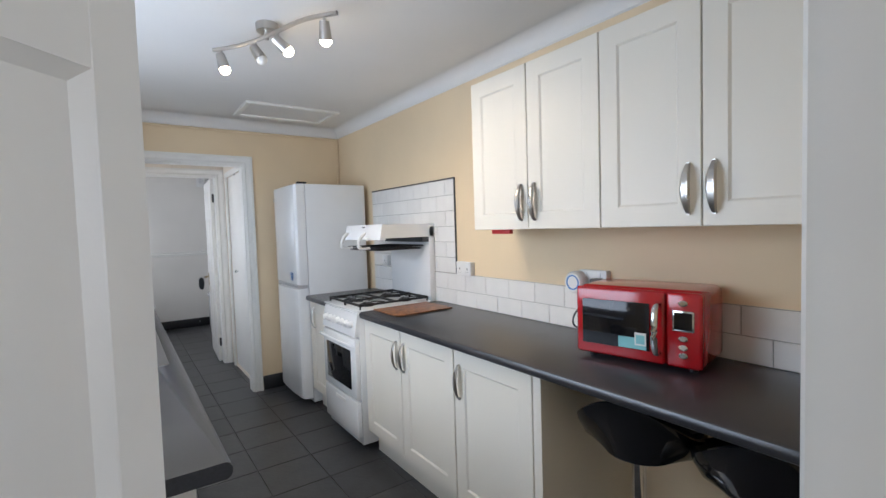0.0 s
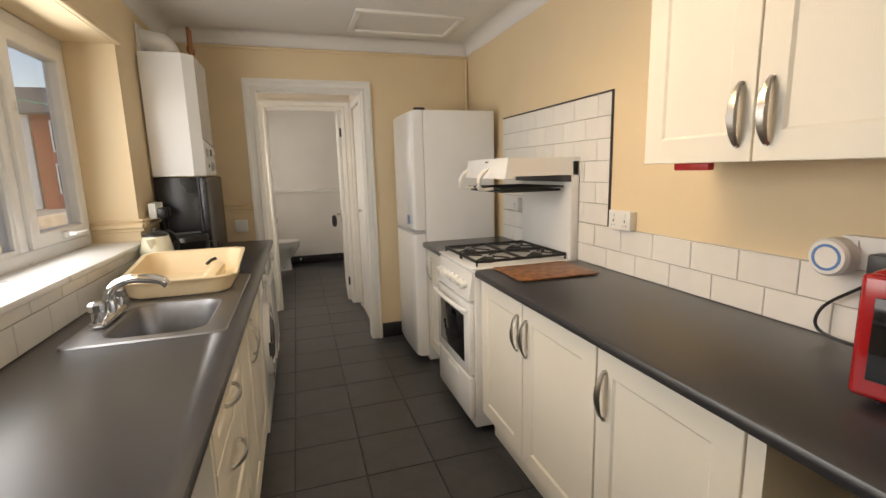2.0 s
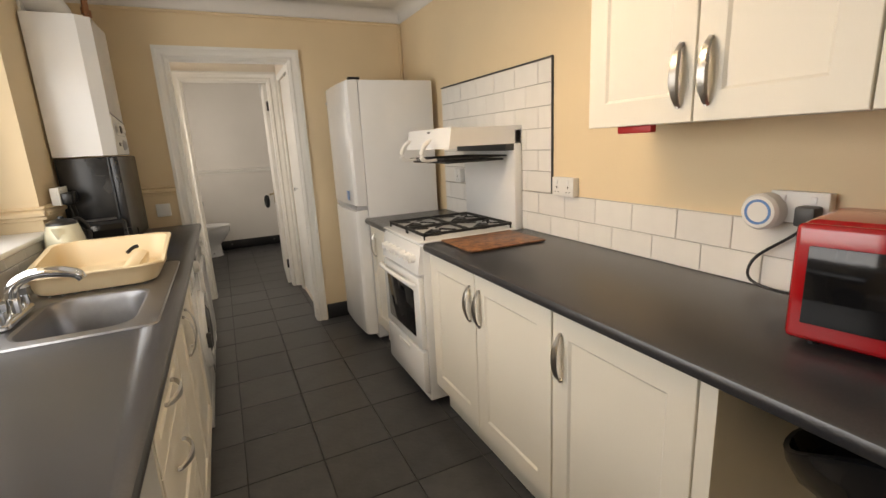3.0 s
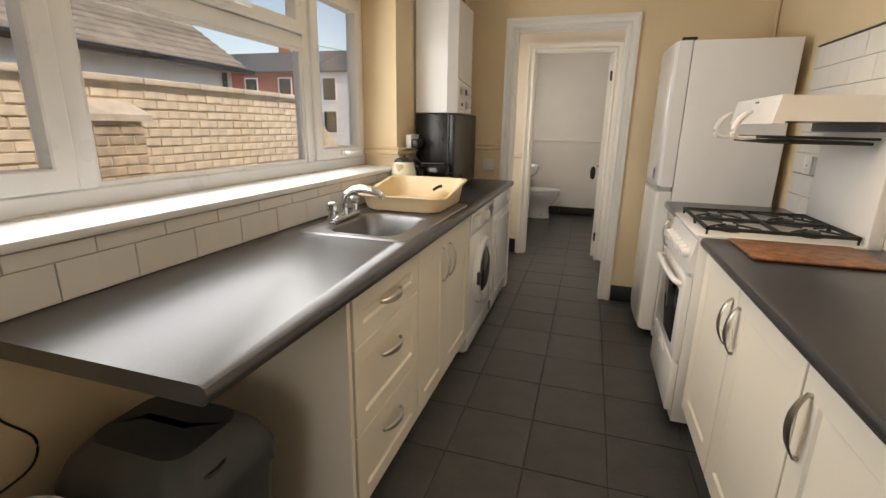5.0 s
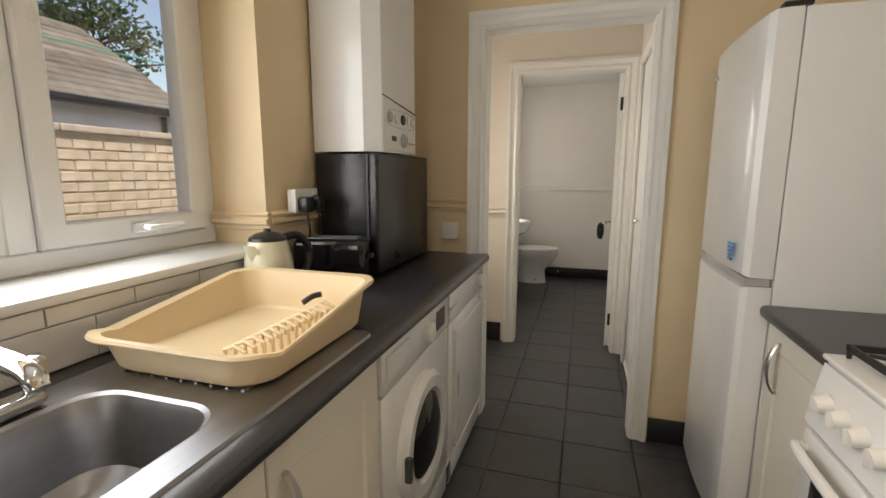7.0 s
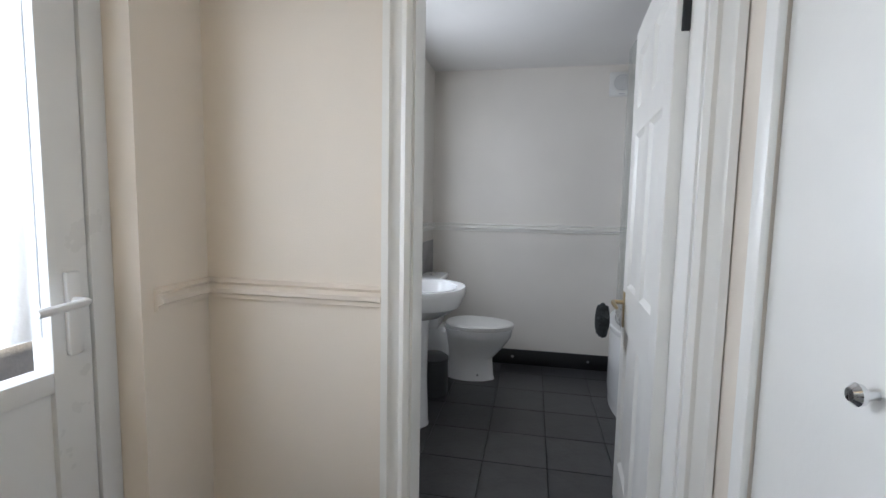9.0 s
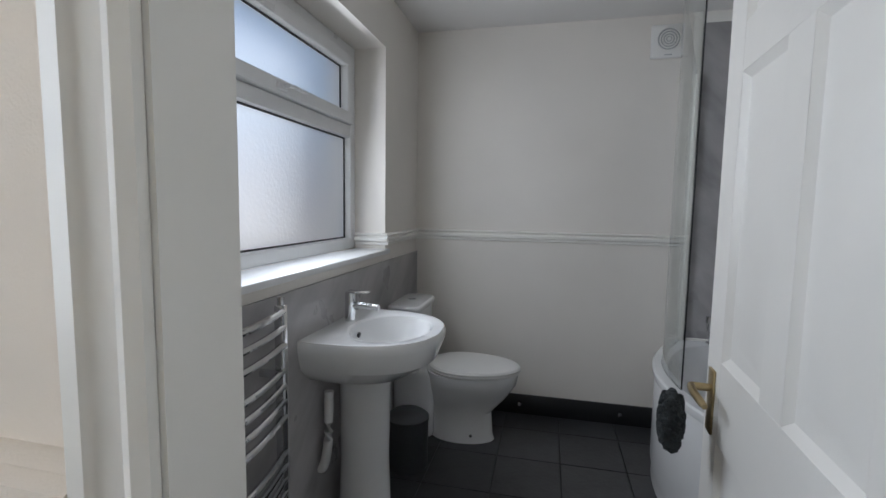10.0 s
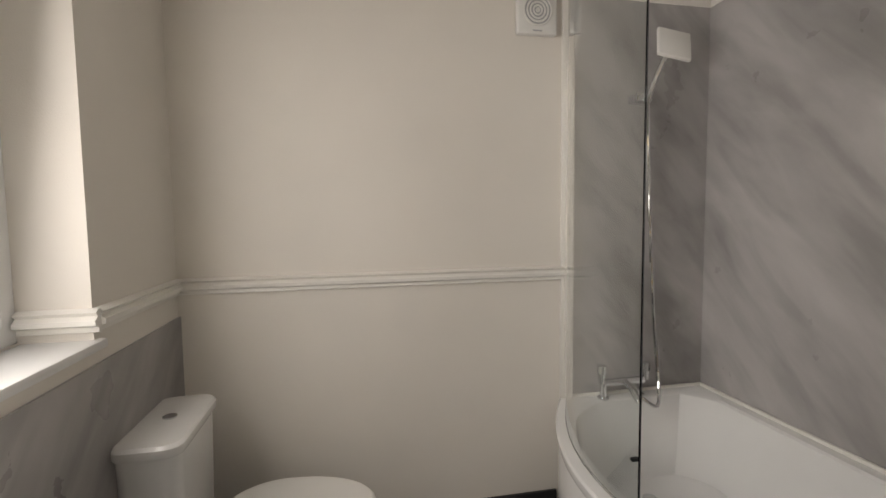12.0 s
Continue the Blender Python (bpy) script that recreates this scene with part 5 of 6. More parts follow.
def screen_top(k):
    u = k / 26
    return 2.06 + 0.25 * (1 - (1 - 2 * u) ** 2.6) if u < 0.5 else 2.31


g = bmesh.new()
front_lo = [Vector((edge(y) + 0.045, y, 0.568)) for y in gy]
front_hi = [Vector((edge(y) + 0.045, y, screen_top(k))) for k, y in enumerate(gy)]
back_lo = [p + Vector((0.006, 0, 0)) for p in front_lo]
back_hi = [p + Vector((0.006, 0, 0)) for p in front_hi]
rings = [[a, b, c, d] for a, b, c, d in zip(front_lo, front_hi, back_hi, back_lo)]
loft(g, rings)
part("glass", g, SCREEN, sc).visible_shadow = False
part("end_seal", T([front_lo[-1] + Vector((0.003, -0.004, 0)), front_hi[-1] + Vector((0.003, -0.004, 0))], 0.0014, 6), GREYP, sc, "dark glass edge")
part("wall_profile", B(edge(Y1) + 0.02, edge(Y1) + 0.045, Y1 - 0.04, Y1 + 0.002, 0.565, 2.06, 0.004), GLOSS, sc, "white wall channel")
part("bottom_seal", T([p + Vector((0.003, 0, -0.003)) for p in front_lo], 0.005, 6), SCREEN, sc)

# toilet
wc = thing("toilet", (0.78, 8.15, 0), "white close-coupled toilet with the lid down", "toilet")
TY = 8.165


def egg(cx, rx0, rx1, ry, z, nn=36):
    out = []
    for k in range(nn):
        a = 2 * math.pi * k / nn
        c = math.cos(a)
        out.append(Vector((cx + (rx1 if c > 0 else rx0) * c, TY + ry * math.sin(a), z)))
    return out


part("pan", loft(bmesh.new(), [egg(0.80, 0.17, 0.20, 0.105, 0.0), egg(0.80, 0.17, 0.19, 0.10, 0.03), egg(0.79, 0.17, 0.19, 0.095, 0.16), egg(0.80, 0.19, 0.26, 0.13, 0.25), egg(0.81, 0.20, 0.305, 0.17, 0.33), egg(0.81, 0.21, 0.315, 0.18, 0.385), egg(0.81, 0.21, 0.31, 0.178, 0.395)]), CERAM, wc)
part("pan_back", B(0.42, 0.66, TY - 0.10, TY + 0.10, 0.0, 0.39, 0.03, 3), CERAM, wc)
part("seat", loft(bmesh.new(), [egg(0.82, 0.20, 0.31, 0.182, 0.396), egg(0.82, 0.205, 0.318, 0.188, 0.402), egg(0.82, 0.205, 0.318, 0.188, 0.41)]), WPLAS, wc)
part("lid", loft(bmesh.new(), [egg(0.82, 0.205, 0.316, 0.187, 0.412), egg(0.82, 0.205, 0.318, 0.188, 0.424), egg(0.82, 0.195, 0.308, 0.178, 0.434), egg(0.82, 0.15, 0.25, 0.13, 0.438)]), WPLAS, wc)
part("cistern", loft(bmesh.new(), [rrect(0.50, TY, w, d, 0.05, z) for w, d, z in ((0.15, 0.33, 0.39), (0.165, 0.36, 0.42), (0.175, 0.375, 0.735))]), CERAM, wc)
ld = part("cistern_lid", loft(bmesh.new(), [rrect(0.503, TY, w, d, 0.045, z) for w, d, z in ((0.185, 0.39, 0.735), (0.19, 0.395, 0.742), (0.19, 0.395, 0.762), (0.175, 0.38, 0.772), (0.10, 0.30, 0.775))]), CERAM, wc)
part("flush_button", C((0.505, TY, 0.774), (0.505, TY, 0.780), 0.021), CHROME, ld)
for y in (-0.07, 0.07):
    part("bolt_cap", C((0.88, TY + y * 1.35, 0.05), (0.88, TY + y * 1.5, 0.05), 0.008, seg=10), CHROME, wc)

# basin on a pedestal
bs = thing("basin", (0.62, 7.33, 0), "white ceramic basin on a full pedestal", "basin")
SY = 7.335


def bowl_ring(f, z, back=0.409, nose=0.47, w=0.285, dx=0.0):
    out = []
    for k in range(33):
        a = -math.pi / 2 + math.pi * k / 32
        out.append(Vector((back + 0.08 + dx + (nose - 0.08) * f * abs(math.cos(a)) ** 0.75, SY + w * f * math.copysign(abs(math.sin(a)) ** 0.85, math.sin(a)), z)))
    out.append(Vector((back + dx, SY + w * f * 0.96, z)))
    out.append(Vector((back + dx, SY - w * f * 0.96, z)))
    return out


def basin_hole(f, z):
    return [Vector((0.67 + 0.155 * f * math.cos(a), SY + 0.205 * f * math.sin(a), z)) for a in [radians(-140 + 280 * k / 32) for k in range(33)] + [radians(167), radians(193)]]


part("bowl", loft(bmesh.new(), [bowl_ring(0.42, 0.64), bowl_ring(0.70, 0.67), bowl_ring(0.93, 0.73), bowl_ring(1.0, 0.80), bowl_ring(1.0, 0.828), bowl_ring(0.985, 0.838), basin_hole(1.06, 0.838), basin_hole(1.0, 0.832), basin_hole(0.92, 0.79), basin_hole(0.7, 0.735), basin_hole(0.3, 0.715)]), CERAM, bs)
part("pedestal", loft(bmesh.new(), [[Vector((0.56 + rx * math.cos(a), SY + ry * math.sin(a), z)) for a in (2 * math.pi * k / 28 for k in range(28))] for rx, ry, z in ((0.115, 0.105, 0.0), (0.11, 0.10, 0.02), (0.10, 0.088, 0.30), (0.105, 0.092, 0.60), (0.12, 0.11, 0.69))]), CERAM, bs)
part("overflow", C((0.530, SY, 0.795), (0.538, SY, 0.793), 0.011, seg=14), BLACK, bs)
part("waste", C((0.67, SY, 0.713), (0.67, SY, 0.719), 0.03), CHROME, bs)
bt2 = thing("basin_tap", (0.48, 7.25, 0.838), "chrome monobloc mixer tap on the basin", "tap")
part("body", C((0.475, SY + 0.05, 0.836), (0.475, SY + 0.05, 0.957), 0.022), CHROME, bt2)
part("spout", T([(0.475, SY + 0.05, 0.90), (0.53, SY + 0.05, 0.905), (0.60, SY + 0.05, 0.898)], [0.016, 0.015, 0.013], 12), CHROME, bt2)
part("lever", B(0.47, 0.56, SY + 0.012, SY + 0.058, 0.958, 0.966, 0.003), CHROME, bt2)
part("bottle_trap", T(curve([(0.46, 7.22, 0.60), (0.46, 7.21, 0.40), (0.44, 7.21, 0.30), (0.42, 7.21, 0.29)], 16), 0.018, 10), WPLAS, bs)
bb = thing("pedal_bin", (0.66, 7.72, 0), "small dark pedal bin between basin and toilet", "bin")
bm = bmesh.new()
lathe(bm, [(0.10, 0), (0.105, 0.02), (0.105, 0.24)], (0.60, 7.79, 0))
part("body", bm, GREYP, bb)
bm = bmesh.new()
lathe(bm, [(0.108, 0.242), (0.108, 0.26), (0.08, 0.28), (0.01, 0.285)], (0.60, 7.79, 0))
part("lid", bm, GREYP, bb)

# towel radiator
tr = thing("towel_radiator", (0.48, 6.61, 0.1), "chrome curved ladder towel radiator on the wall", "radiator")
for y in (6.30, 6.895):
    part("upright", B(0.452, 0.482, y - 0.016, y + 0.016, 0.12, 1.005, 0.006), CHROME, tr)
for z in [0.16, 0.205, 0.25, 0.295, 0.40, 0.445, 0.49, 0.535, 0.65, 0.70, 0.75, 0.80, 0.88, 0.935, 0.985]:
    part("rung", T(curve([(0.475, 6.30, z), (0.505, 6.46, z), (0.515, 6.61, z), (0.505, 6.75, z), (0.475, 6.895, z)], 14), 0.0105, 10), CHROME, tr)
part("bleed_valve", C((0.467, 6.895, 1.0), (0.467, 6.895, 1.03), 0.011, seg=8), CHROME, tr)
for z in (0.30, 0.80):
    for y in (6.34, 6.855):
        part("wall_bracket", C((BX + 0.008, y, z), (0.49, y, z), 0.013, seg=12), CHROME, tr)

mc = thing("mirror_cabinet", (0.46, 6.33, 1.36), "white mirrored bathroom cabinet on the wall", "cabinet")
part("body", B(BX + 0.001, 0.515, 6.09, 6.53, 1.355, 2.0, 0.003), GLOSS, mc)
dm = part("door", bars(bmesh.new(), 0.516, 0.535, 6.09, 6.53, 1.355, 2.0, 0.05), GLOSS, mc)
part("mirror", B(0.518, 0.526, 6.138, 6.482, 1.403, 1.952), MIRROR, dm, "mirror glass")
part("cornice", B(BX + 0.001, 0.555, 6.07, 6.55, 1.335, 1.355, 0.005), GLOSS, mc)
pf = solid("shower_puff", C((0, 0, 0), (0, 0, 0.001), 0.001), CLOTH, "dark grey chenille mitt hanging from the door handle", "mitt")
pb = bmesh.new()
rng = random.Random(5)
rings = []
HX, HY = 1.594, 6.71
for k, (rx, z) in enumerate(((0.010, 0.90), (0.022, 0.885), (0.034, 0.855), (0.037, 0.815), (0.033, 0.775), (0.015, 0.755))):
    rings.append([Vector((HX + rx * 0.7 * math.cos(a), HY + rx * math.sin(a), z)) for a in (2 * math.pi * j / 18 for j in range(18))])
loft(pb, rings)
for k in range(260):
    a, z = rng.uniform(0, 2 * math.pi), rng.uniform(0.76, 0.885)
    r = 0.035 * math.sin(math.pi * min(1, (0.91 - z) / 0.165)) ** 0.5
    p = Vector((HX + 0.7 * r * math.cos(a), HY + r * math.sin(a), z))
    bmesh.ops.create_icosphere(pb, subdivisions=1, radius=0.0075, matrix=Matrix.Translation(p))
me = bpy.data.meshes.new("shower_puff")
pb.to_mesh(me)
pb.free()
me.materials.append(CLOTH)
pf.data = me
solid("toilet_isolator", C((1.12, FY - 0.02, 0.075), (1.12, FY - 0.045, 0.075), 0.012, seg=10), CHROME, "small chrome pipe valve at the skirting", "valve", group="skirting valves")
solid("toilet_isolator", C((1.72, FY - 0.014, 0.075), (1.72, FY - 0.04, 0.075), 0.012, seg=10), CHROME, "small chrome pipe valve at the skirting", "valve", group="skirting valves")


room()

# ---- outside ----
setting("ground", B(-60, 60, -40, 90, -0.30, -0.20), GROUND, "pale concrete yard")
GX = -2.15           # face of the yard wall
GH = 1.62
setting("garden_wall", B(GX - 0.2, GX - 0.012, -6, 6.6, -0.2, GH), MORTAR, "cream painted brick yard wall with coping")
pier = thing("wall_pier", (GX + 0.09, 3.83, -0.2), "short brick pier against the yard wall", "pier")
part("core", B(GX + 0.008, GX + 0.155, 3.635, 4.035, -0.2, 1.32), MORTAR, pier)
for k in range(18):
    z = -0.13 + k * 0.079
    for y0, y1 in (((3.62, 3.833), (3.837, 4.05)) if k % 2 else ((3.62, 3.723), (3.733, 3.943), (3.953, 4.05))):
        part("brick", B(GX + 0.012, GX + 0.17, y0 + 0.004, y1 - 0.004, z + 0.004, z + 0.072, 0.006, 1), BROWNB, pier)
solid("pier_cap", loft(bmesh.new(), [[Vector((x, y, z)) for x, y in ((GX + 0.008, 3.57), (GX + 0.21, 3.57), (GX + 0.21, 4.10), (GX + 0.008, 4.10))] for z in (1.32, 1.37)] + [[Vector((x, y, 1.48)) for x, y in ((GX + 0.008, 3.66), (GX + 0.04, 3.66), (GX + 0.04, 4.01), (GX + 0.008, 4.01))]]), COPING, "pale sloped cap on the brick pier", "cap")
ramp_ = loft(bmesh.new(), [[Vector((x, 6.6, -0.2)), Vector((x, 6.6, GH)), Vector((x, 7.6, 0.9)), Vector((x, 12, 0.9)), Vector((x, 12, -0.2))] for x in (GX - 0.2, GX - 0.005)])
setting("garden_wall_low", ramp_, MORTAR, "cream painted yard wall sloping down")


def house(name, x0, x1, y0, y1, h, ridge, material, label, roofmat, axis="y", wins=(), chimneys=()):
    u = thing(name, ((x0 + x1) / 2, (y0 + y1) / 2, -0.2), label, "house")
    part("wall", B(x0, x1, y0, y1, -0.2, h), material, u)
    o = 0.25
    if axis == "y":
        m_ = (x0 + x1) / 2
        rf = loft(bmesh.new(), [[Vector((x0 - o, y, h - 0.05)), Vector((m_, y, ridge)), Vector((x1 + o, y, h - 0.05)), Vector((x1 + o, y, h + 0.07)), Vector((m_, y, ridge + 0.12)), Vector((x0 - o, y, h + 0.07))] for y in (y0 - o, y1 + o)])
    else:
        m_ = (y0 + y1) / 2
        rf = loft(bmesh.new(), [[Vector((x, y0 - o, h - 0.05)), Vector((x, m_, ridge)), Vector((x, y1 + o, h - 0.05)), Vector((x, y1 + o, h + 0.07)), Vector((x, m_, ridge + 0.12)), Vector((x, y0 - o, h + 0.07))] for x in (x0 - o, x1 + o)])
    part("roof", rf, roofmat, u)
    for face, a, z, w, hh in wins:
        if face == "x":
            b1, b2 = B(x1, x1 + 0.05, a - w / 2 - 0.07, a + w / 2 + 0.07, z - 0.07, z + hh + 0.07), B(x1 + 0.04, x1 + 0.06, a - w / 2, a + w / 2, z, z + hh)
        else:
            b1, b2 = B(a - w / 2 - 0.09, a + w / 2 + 0.09, y0 - 0.05, y0, z - 0.09, z + hh + 0.09), B(a - w / 2, a + w / 2, y0 - 0.06, y0 - 0.04, z, z + hh)
        wf = part("window", b1, UPVC, u)
        part("pane", b2, GLOSSBLACK, wf)
    for cx, cy in chimneys:
        part("chimney", B(cx - 0.4, cx + 0.4, cy - 0.3, cy + 0.3, ridge - 0.8, ridge + 0.9, 0.03), material, u)
    return u


# white outbuilding beyond the yard wall, with tiled courses on its roof slope
ob = thing("outbuilding", (-6, 2.5, -0.2), "white rendered outbuilding with a brown tiled roof", "house")
part("wall", B(-8.6, -4.6, -6.0, 8.1, -0.2, 2.2), RENDERW, ob)
rf = bmesh.new()
for k in range(14):
    xa, za = -4.35 - k * 0.16, 2.2 + k * 0.105
    loft(rf, [[Vector((xa, y, za)), Vector((xa, y, za + 0.03)), Vector((xa - 0.20, y, za + 0.13)), Vector((xa - 0.20, y, za + 0.10))] for y in (-6.2, 8.3)])
part("roof", rf, ROOFT, ob)
part("roof_far_slope", loft(bmesh.new(), [[Vector((-6.5, y, 3.64)), Vector((-8.9, y, 2.18)), Vector((-8.9, y, 2.13)), Vector((-6.5, y, 3.58))] for y in (-6.2, 8.3)]), ROOFT, ob)
part("gable", loft(bmesh.new(), [[Vector((-8.6, y, 2.18)), Vector((-4.6, y, 2.18)), Vector((-6.55, y, 3.53))] for y in (-6.0, 8.1)]), RENDERW, ob)
gt = T([(-4.30, -6.2, 2.18), (-4.30, 8.3, 2.18)], 0.055, 8)
part("gutter", gt, BLACK, ob, "black plastic gutter")
for y in (2.6, 7.9):
    part("downpipe", C((-4.56, y, -0.2), (-4.56, y, 2.14), 0.04, seg=10), BLACK, ob)
for y in (1.4, 4.6):
    wf = part("window", B(-4.6, -4.55, y - 0.5, y + 0.5, 1.1, 1.95), UPVC, ob)
    part("pane", B(-4.555, -4.54, y - 0.42, y + 0.42, 1.18, 1.87), GLOSSBLACK, wf)

house("terraced_house", -34, -18.8, 32, 42, 4.95, 7.0, REDB, "red brick terraced house with white windows", SLATE, "x", [("y", a, z, 1.0, 1.5) for a in (-32, -29.4, -26.4, -23.6, -20.6) for z in (0.7, 3.0)], [(-24, 37)])
house("terraced_house", -18.6, -12.4, 32.2, 42, 4.95, 7.0, RENDERW, "pale rendered terraced house with white windows", SLATE, "x", [("y", a, z, 1.0, 1.5) for a in (-17, -14.4) for z in (0.7, 3.0)], [(-15.5, 37)])
house("terraced_house", -12.2, 2, 32, 42, 4.95, 7.0, REDB, "red brick terraced house with white windows", SLATE, "x", [("y", a, z, 1.0, 1.5) for a in (-10.8, -8.2, -5.6, -3.0, -0.4) for z in (0.7, 3.0)], [(-5.4, 37)])


def tree(x, y, h, crown_r, crown_z, seed, label):
    u = thing("tree", (x, y, -0.2), label, "tree")
    r_ = random.Random(seed)
    tb_ = T(curve([(x, y, -0.2), (x + 0.1, y, h * 0.4), (x, y + 0.1, h)], 10), [0.22 - 0.016 * k for k in range(11)], 10)
    for k in range(12):
        a, z = r_.uniform(0, 6.28), r_.uniform(h * 0.4, h * 0.9)
        L_ = crown_r * r_.uniform(0.5, 0.9)
        tube(tb_, [(x, y, z), (x + 0.5 * L_ * math.cos(a), y + 0.5 * L_ * math.sin(a), z + 0.3 * L_), (x + L_ * math.cos(a), y + L_ * math.sin(a), z + 0.4 * L_)], [0.06, 0.04, 0.015], 6)
    part("trunk", tb_, BARK, u)
    verts, faces = [], []
    clumps = [(r_.gauss(0, 0.42), r_.gauss(0, 0.42), r_.gauss(0, 0.5)) for _ in range(70)]
    for cx, cy, cz in clumps:
        for _ in range(110):
            p = Vector((x + crown_r * (cx + r_.gauss(0, 0.11)), y + crown_r * (cy + r_.gauss(0, 0.11)), crown_z + crown_r * (cz + r_.gauss(0, 0.09))))
            d1 = Vector((r_.gauss(0, 1), r_.gauss(0, 1), r_.gauss(0, 1))).normalized()
            d2 = d1.cross(Vector((r_.gauss(0, 1), r_.gauss(0, 1), r_.gauss(0, 1)))).normalized()
            s_ = r_.uniform(0.05, 0.10)
            i = len(verts)
            verts += [p - d1 * s_, p + d2 * s_ * 0.5, p + d1 * s_, p - d2 * s_ * 0.5]
            faces.append((i, i + 1, i + 2, i + 3))
    me_ = bpy.data.meshes.new("crown")
    me_.from_pydata(verts, [], faces)
    me_.materials.append(LEAF)
    cr = new("crown", me_)
    cr.parent, cr.matrix_parent_inverse = u, u.matrix_basis.inverted()
    return u


tree(-10.0, 10.6, 4.6, 2.3, 4.9, 3, "green leafy tree behind the outbuilding")
solid("washing_line", T(curve([(-4.3, -1, 2.9), (-4.0, 6, 2.72), (-3.6, 14, 3.0)], 20), 0.008, 6), mat("green_line", (0.05, 0.45, 0.28), 0.5), "green washing line across the yard", "line")


# ---- tiles and bricks ----
def piece_mesh(name, sx, sy, sz, material, bev=0.0015):
    """A slab with chamfered top edges, its base at the origin; x, y wide and z thick."""
    bm = bmesh.new()
    a, b = sx / 2, sy / 2
    rings = [[Vector((u, v, z)) for u, v in ((-p, -q), (p, -q), (p, q), (-p, q))] for p, q, z in ((a, b, 0), (a, b, sz - bev), (a - bev, b - bev, sz))]
    loft(bm, rings)
    me_ = bpy.data.meshes.new(name)
    bm.to_mesh(me_)
    bm.free()
    me_.materials.append(material)
    return me_


def piece(name, me_, parent, m):
    o_ = new(name, me_)
    o_.parent = parent
    o_.matrix_basis = m
    return o_


meshes = {}


def shared(name, sx, sy, sz, material, bev=0.0015):
    key = (name, round(sx, 3), round(sy, 3), sz, material.name)
    if key not in meshes:
        meshes[key] = piece_mesh(name, sx, sy, sz, material, bev)
    return meshes[key]


floor_ob = bpy.data.objects["floor"]
PX, PY, J = 0.325, 0.330, 0.004
rng = random.Random(2)
for i in range(-5, 6):
    for j in range(-8, 20):
        x0, y0 = 1.401 + i * PX, 2.312 + j * PY
        a0, a1, b0, b1 = max(x0, 0.3), min(x0 + PX, 2.70), max(y0, 0.0), min(y0 + PY, FY)
        if a1 - a0 < 0.02 or b1 - b0 < 0.02:
            continue
        piece("tile", shared("tile", a1 - a0 - J, b1 - b0 - J, 0.008, FLOORM, 0.0012), floor_ob, Matrix.Translation(((a0 + a1) / 2, (b0 + b1) / 2, -0.0085 + rng.uniform(0, 0.0005))))


def wall_tiles(wall, x, face, y0, y1, rows, w, offset, stop=None):
    """Brick-bond tiles on a wall in the plane x."""
    for k, (z0, z1) in enumerate(rows):
        y = y0 + offset - w * 3 + (w / 2 if k % 2 else 0)
        while y < y1:
            a, b = max(y, y0), min(y + w, y1)
            if b - a > 0.015:
                me_ = shared("wall_tile", z1 - z0 - 0.003, b - a - 0.003, 0.006, TILE)
                piece("tile", me_, wall, Matrix.Translation((x, (a + b) / 2, (z0 + z1) / 2)) @ pose(0, 0, 0, 0, 90 if face > 0 else -90, 0))
            y += w


bw_ = setting("trim_tile_bed_right", B(RX - 0.003, RX, NY + 0.01, 4.045, 0.91, 1.117), WGROUT, "white brick tiles above the worktop")
setting("trim_tile_bed_panel", B(RX - 0.003, RX, 2.86, 4.045, 1.118, 1.745), WGROUT, "white brick tile splashback behind the cooker")
wall_tiles(bw_, RX - 0.003, -1, NY + 0.012, 4.04, [(0.911, 1.008), (1.008, 1.116)], 0.2, 0.06)
pn_ = bpy.data.objects["trim_tile_bed_panel"]
wall_tiles(pn_, RX - 0.003, -1, 2.862, 4.04, [(1.119 + 0.104 * k, 1.223 + 0.104 * k) for k in range(6)], 0.2, 0.0)
ed = bmesh.new()
box(ed, RX - 0.011, RX, 2.853, 2.859, 1.118, 1.752)
box(ed, RX - 0.011, RX, 2.859, 4.04, 1.746, 1.752)
setting("trim_tile_edge", ed, GREYP, "dark edging strip round the splashback")
lw = setting("trim_tile_bed_left", B(WX, WX + 0.003, 1.50, EY, 0.91, 1.05), WGROUT, "white brick tiles under the window sill")
wall_tiles(lw, WX + 0.003, 1, 1.502, 3.765, [(0.911, 1.008), (1.008, 1.050)], 0.2, 0.05)
wall_tiles(lw, WX + 0.003, 1, 3.765, EY - 0.002, [(0.911, 1.008)], 0.2, 0.05)

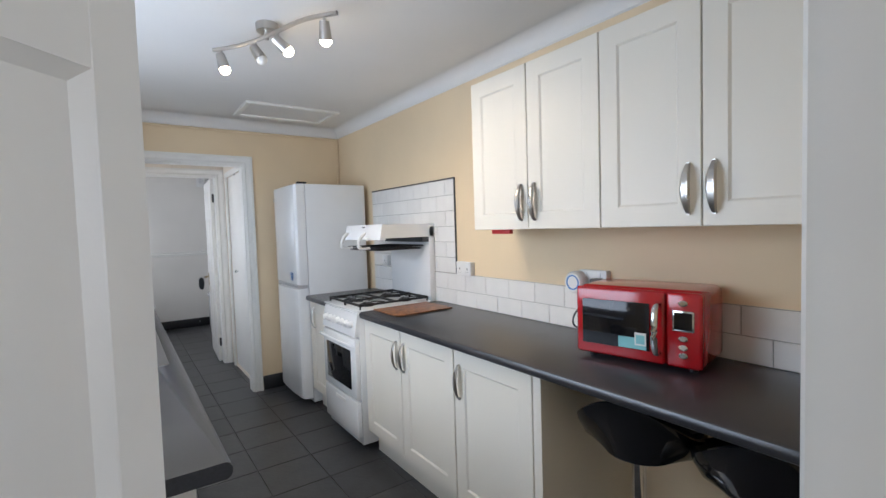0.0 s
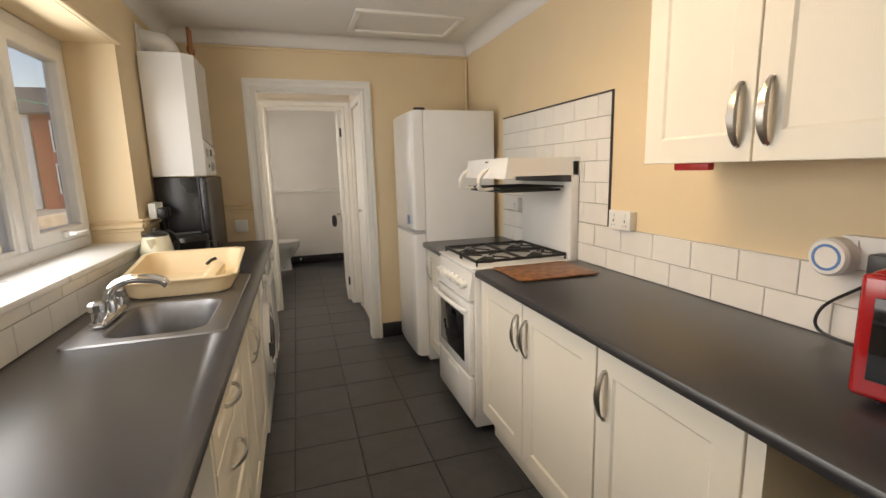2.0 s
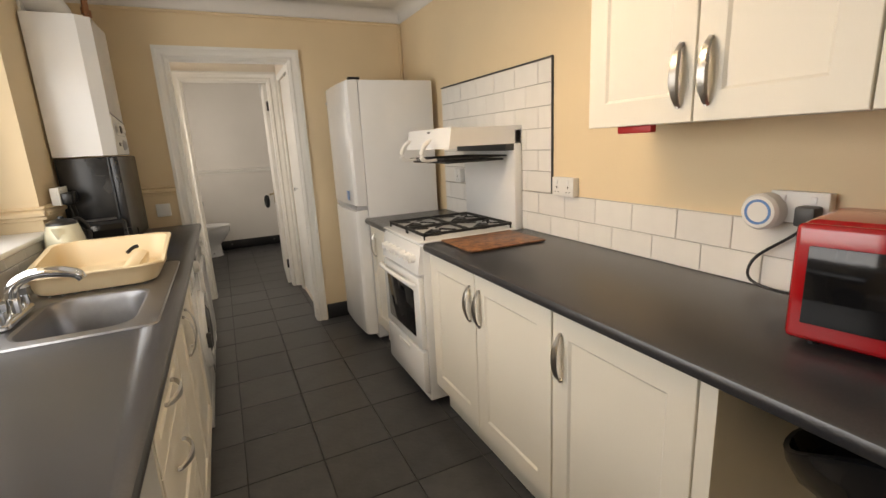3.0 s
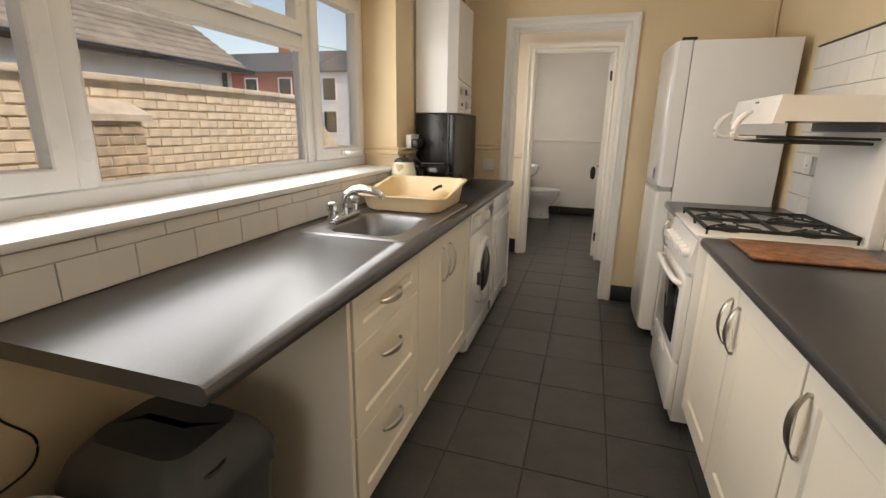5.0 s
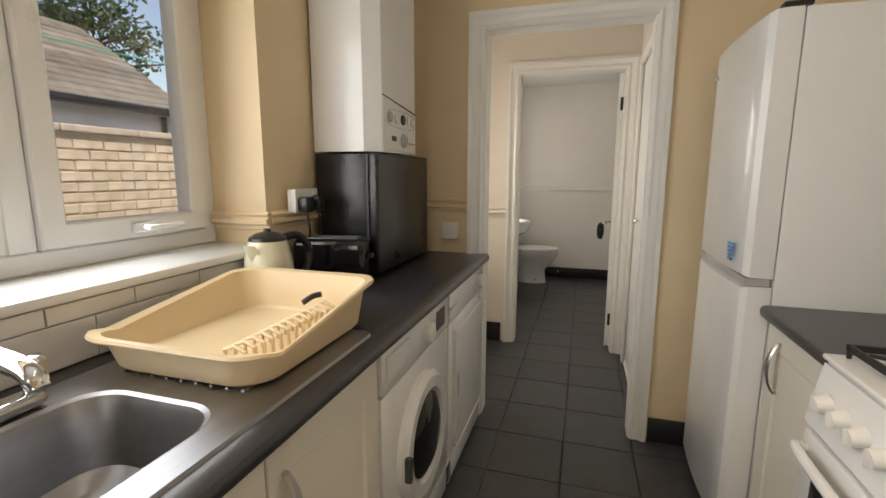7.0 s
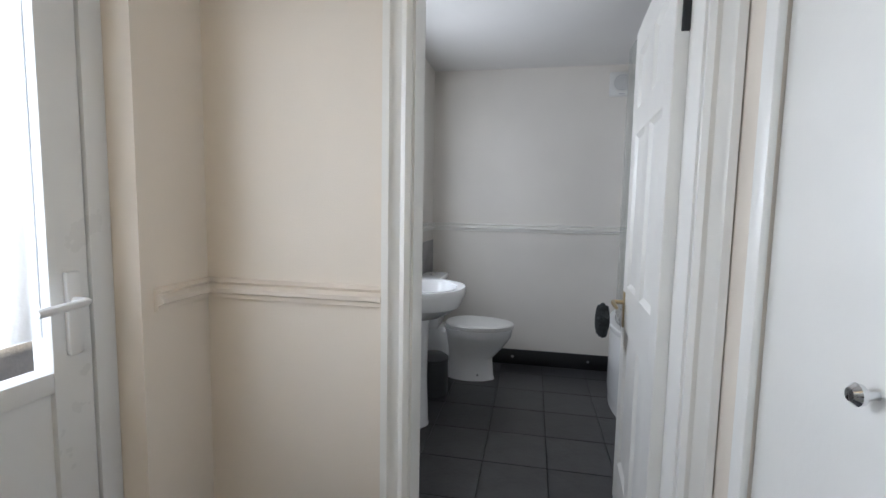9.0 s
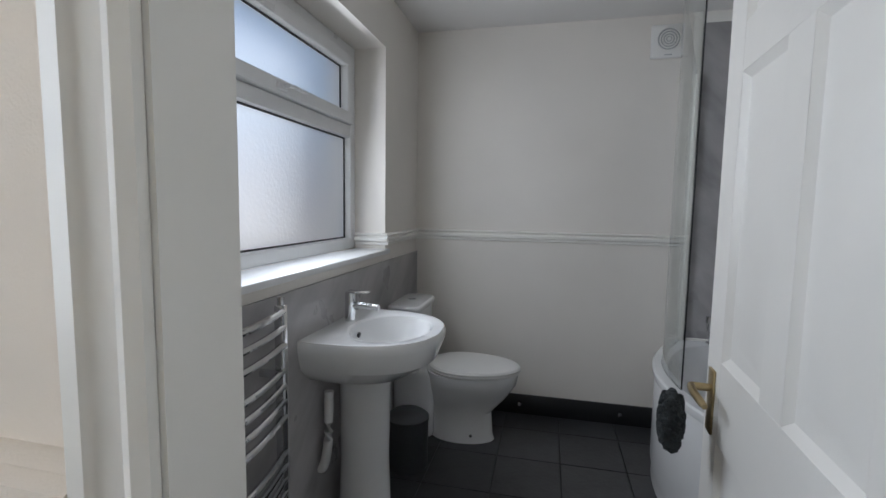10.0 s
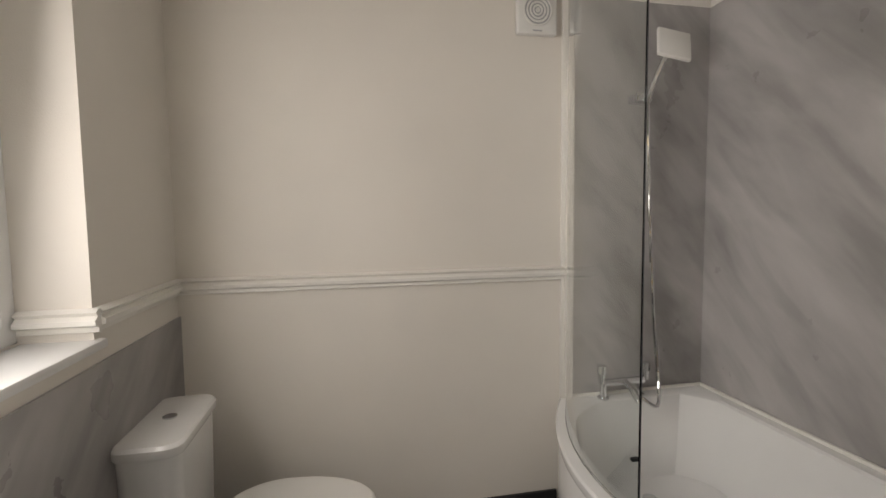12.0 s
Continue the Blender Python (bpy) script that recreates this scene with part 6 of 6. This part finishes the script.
gw = bpy.data.objects["garden_wall"]
rng = random.Random(8)
count = 0
BL, BH = 0.228, 0.079
brick_meshes = [piece_mesh("brick", BH - 0.012, BL - 0.012, t_, BRICKP, 0.006) for t_ in (0.012, 0.016, 0.02)]
far_v, far_f = [], []
for k in range(-2, 20):
    for j in range(-26, 29):
        y = j * BL + (BL / 2 if k % 2 else 0) + BL / 2
        z = 0.035 + k * BH
        if z > GH - 0.05:
            continue
        if 2.6 < y < 6.4 and 0.75 < z and count < 300:
            piece("brick", rng.choice(brick_meshes), gw, Matrix.Translation((GX - 0.012, y + rng.uniform(-0.003, 0.003), z + rng.uniform(-0.003, 0.003))) @ pose(0, 0, 0, rng.uniform(-1.2, 1.2), 90 + rng.uniform(-2, 2), 0))
            count += 1
        else:
            t_ = rng.uniform(0.008, 0.018)
            a, b = (BL - 0.012) / 2, (BH - 0.012) / 2
            i = len(far_v)
            far_v += [(GX - 0.012, y - a, z - b), (GX - 0.012, y + a, z - b), (GX - 0.012, y + a, z + b), (GX - 0.012, y - a, z + b),
                      (GX - 0.012 + t_, y - a + 0.005, z - b + 0.005), (GX - 0.012 + t_, y + a - 0.005, z - b + 0.005), (GX - 0.012 + t_, y + a - 0.005, z + b - 0.005), (GX - 0.012 + t_, y - a + 0.005, z + b - 0.005)]
            far_f += [(i + 4, i + 5, i + 6, i + 7)] + [(i + q, i + (q + 1) % 4, i + 4 + (q + 1) % 4, i + 4 + q) for q in range(4)]
me = bpy.data.meshes.new("far_bricks")
me.from_pydata(far_v, [], far_f)
me.materials.append(BRICKJ)
fb = tagged(new("far_bricks", me), kind="stuff")
fb.parent = gw
cp_me = bpy.data.meshes.new("coping_stone")
bm = B(-0.16, 0.15, -0.295, 0.295, 0, 0.055, 0.012, 2)
bm.to_mesh(cp_me)
bm.free()
cp_me.materials.append(COPING)
for k in range(21):
    piece("coping_stone", cp_me, gw, Matrix.Translation((GX - 0.095, -5.7 + k * 0.6, GH - 0.002)) @ pose(0, 0, 0, 0, rng.uniform(-1, 1), rng.uniform(-0.6, 0.6)))
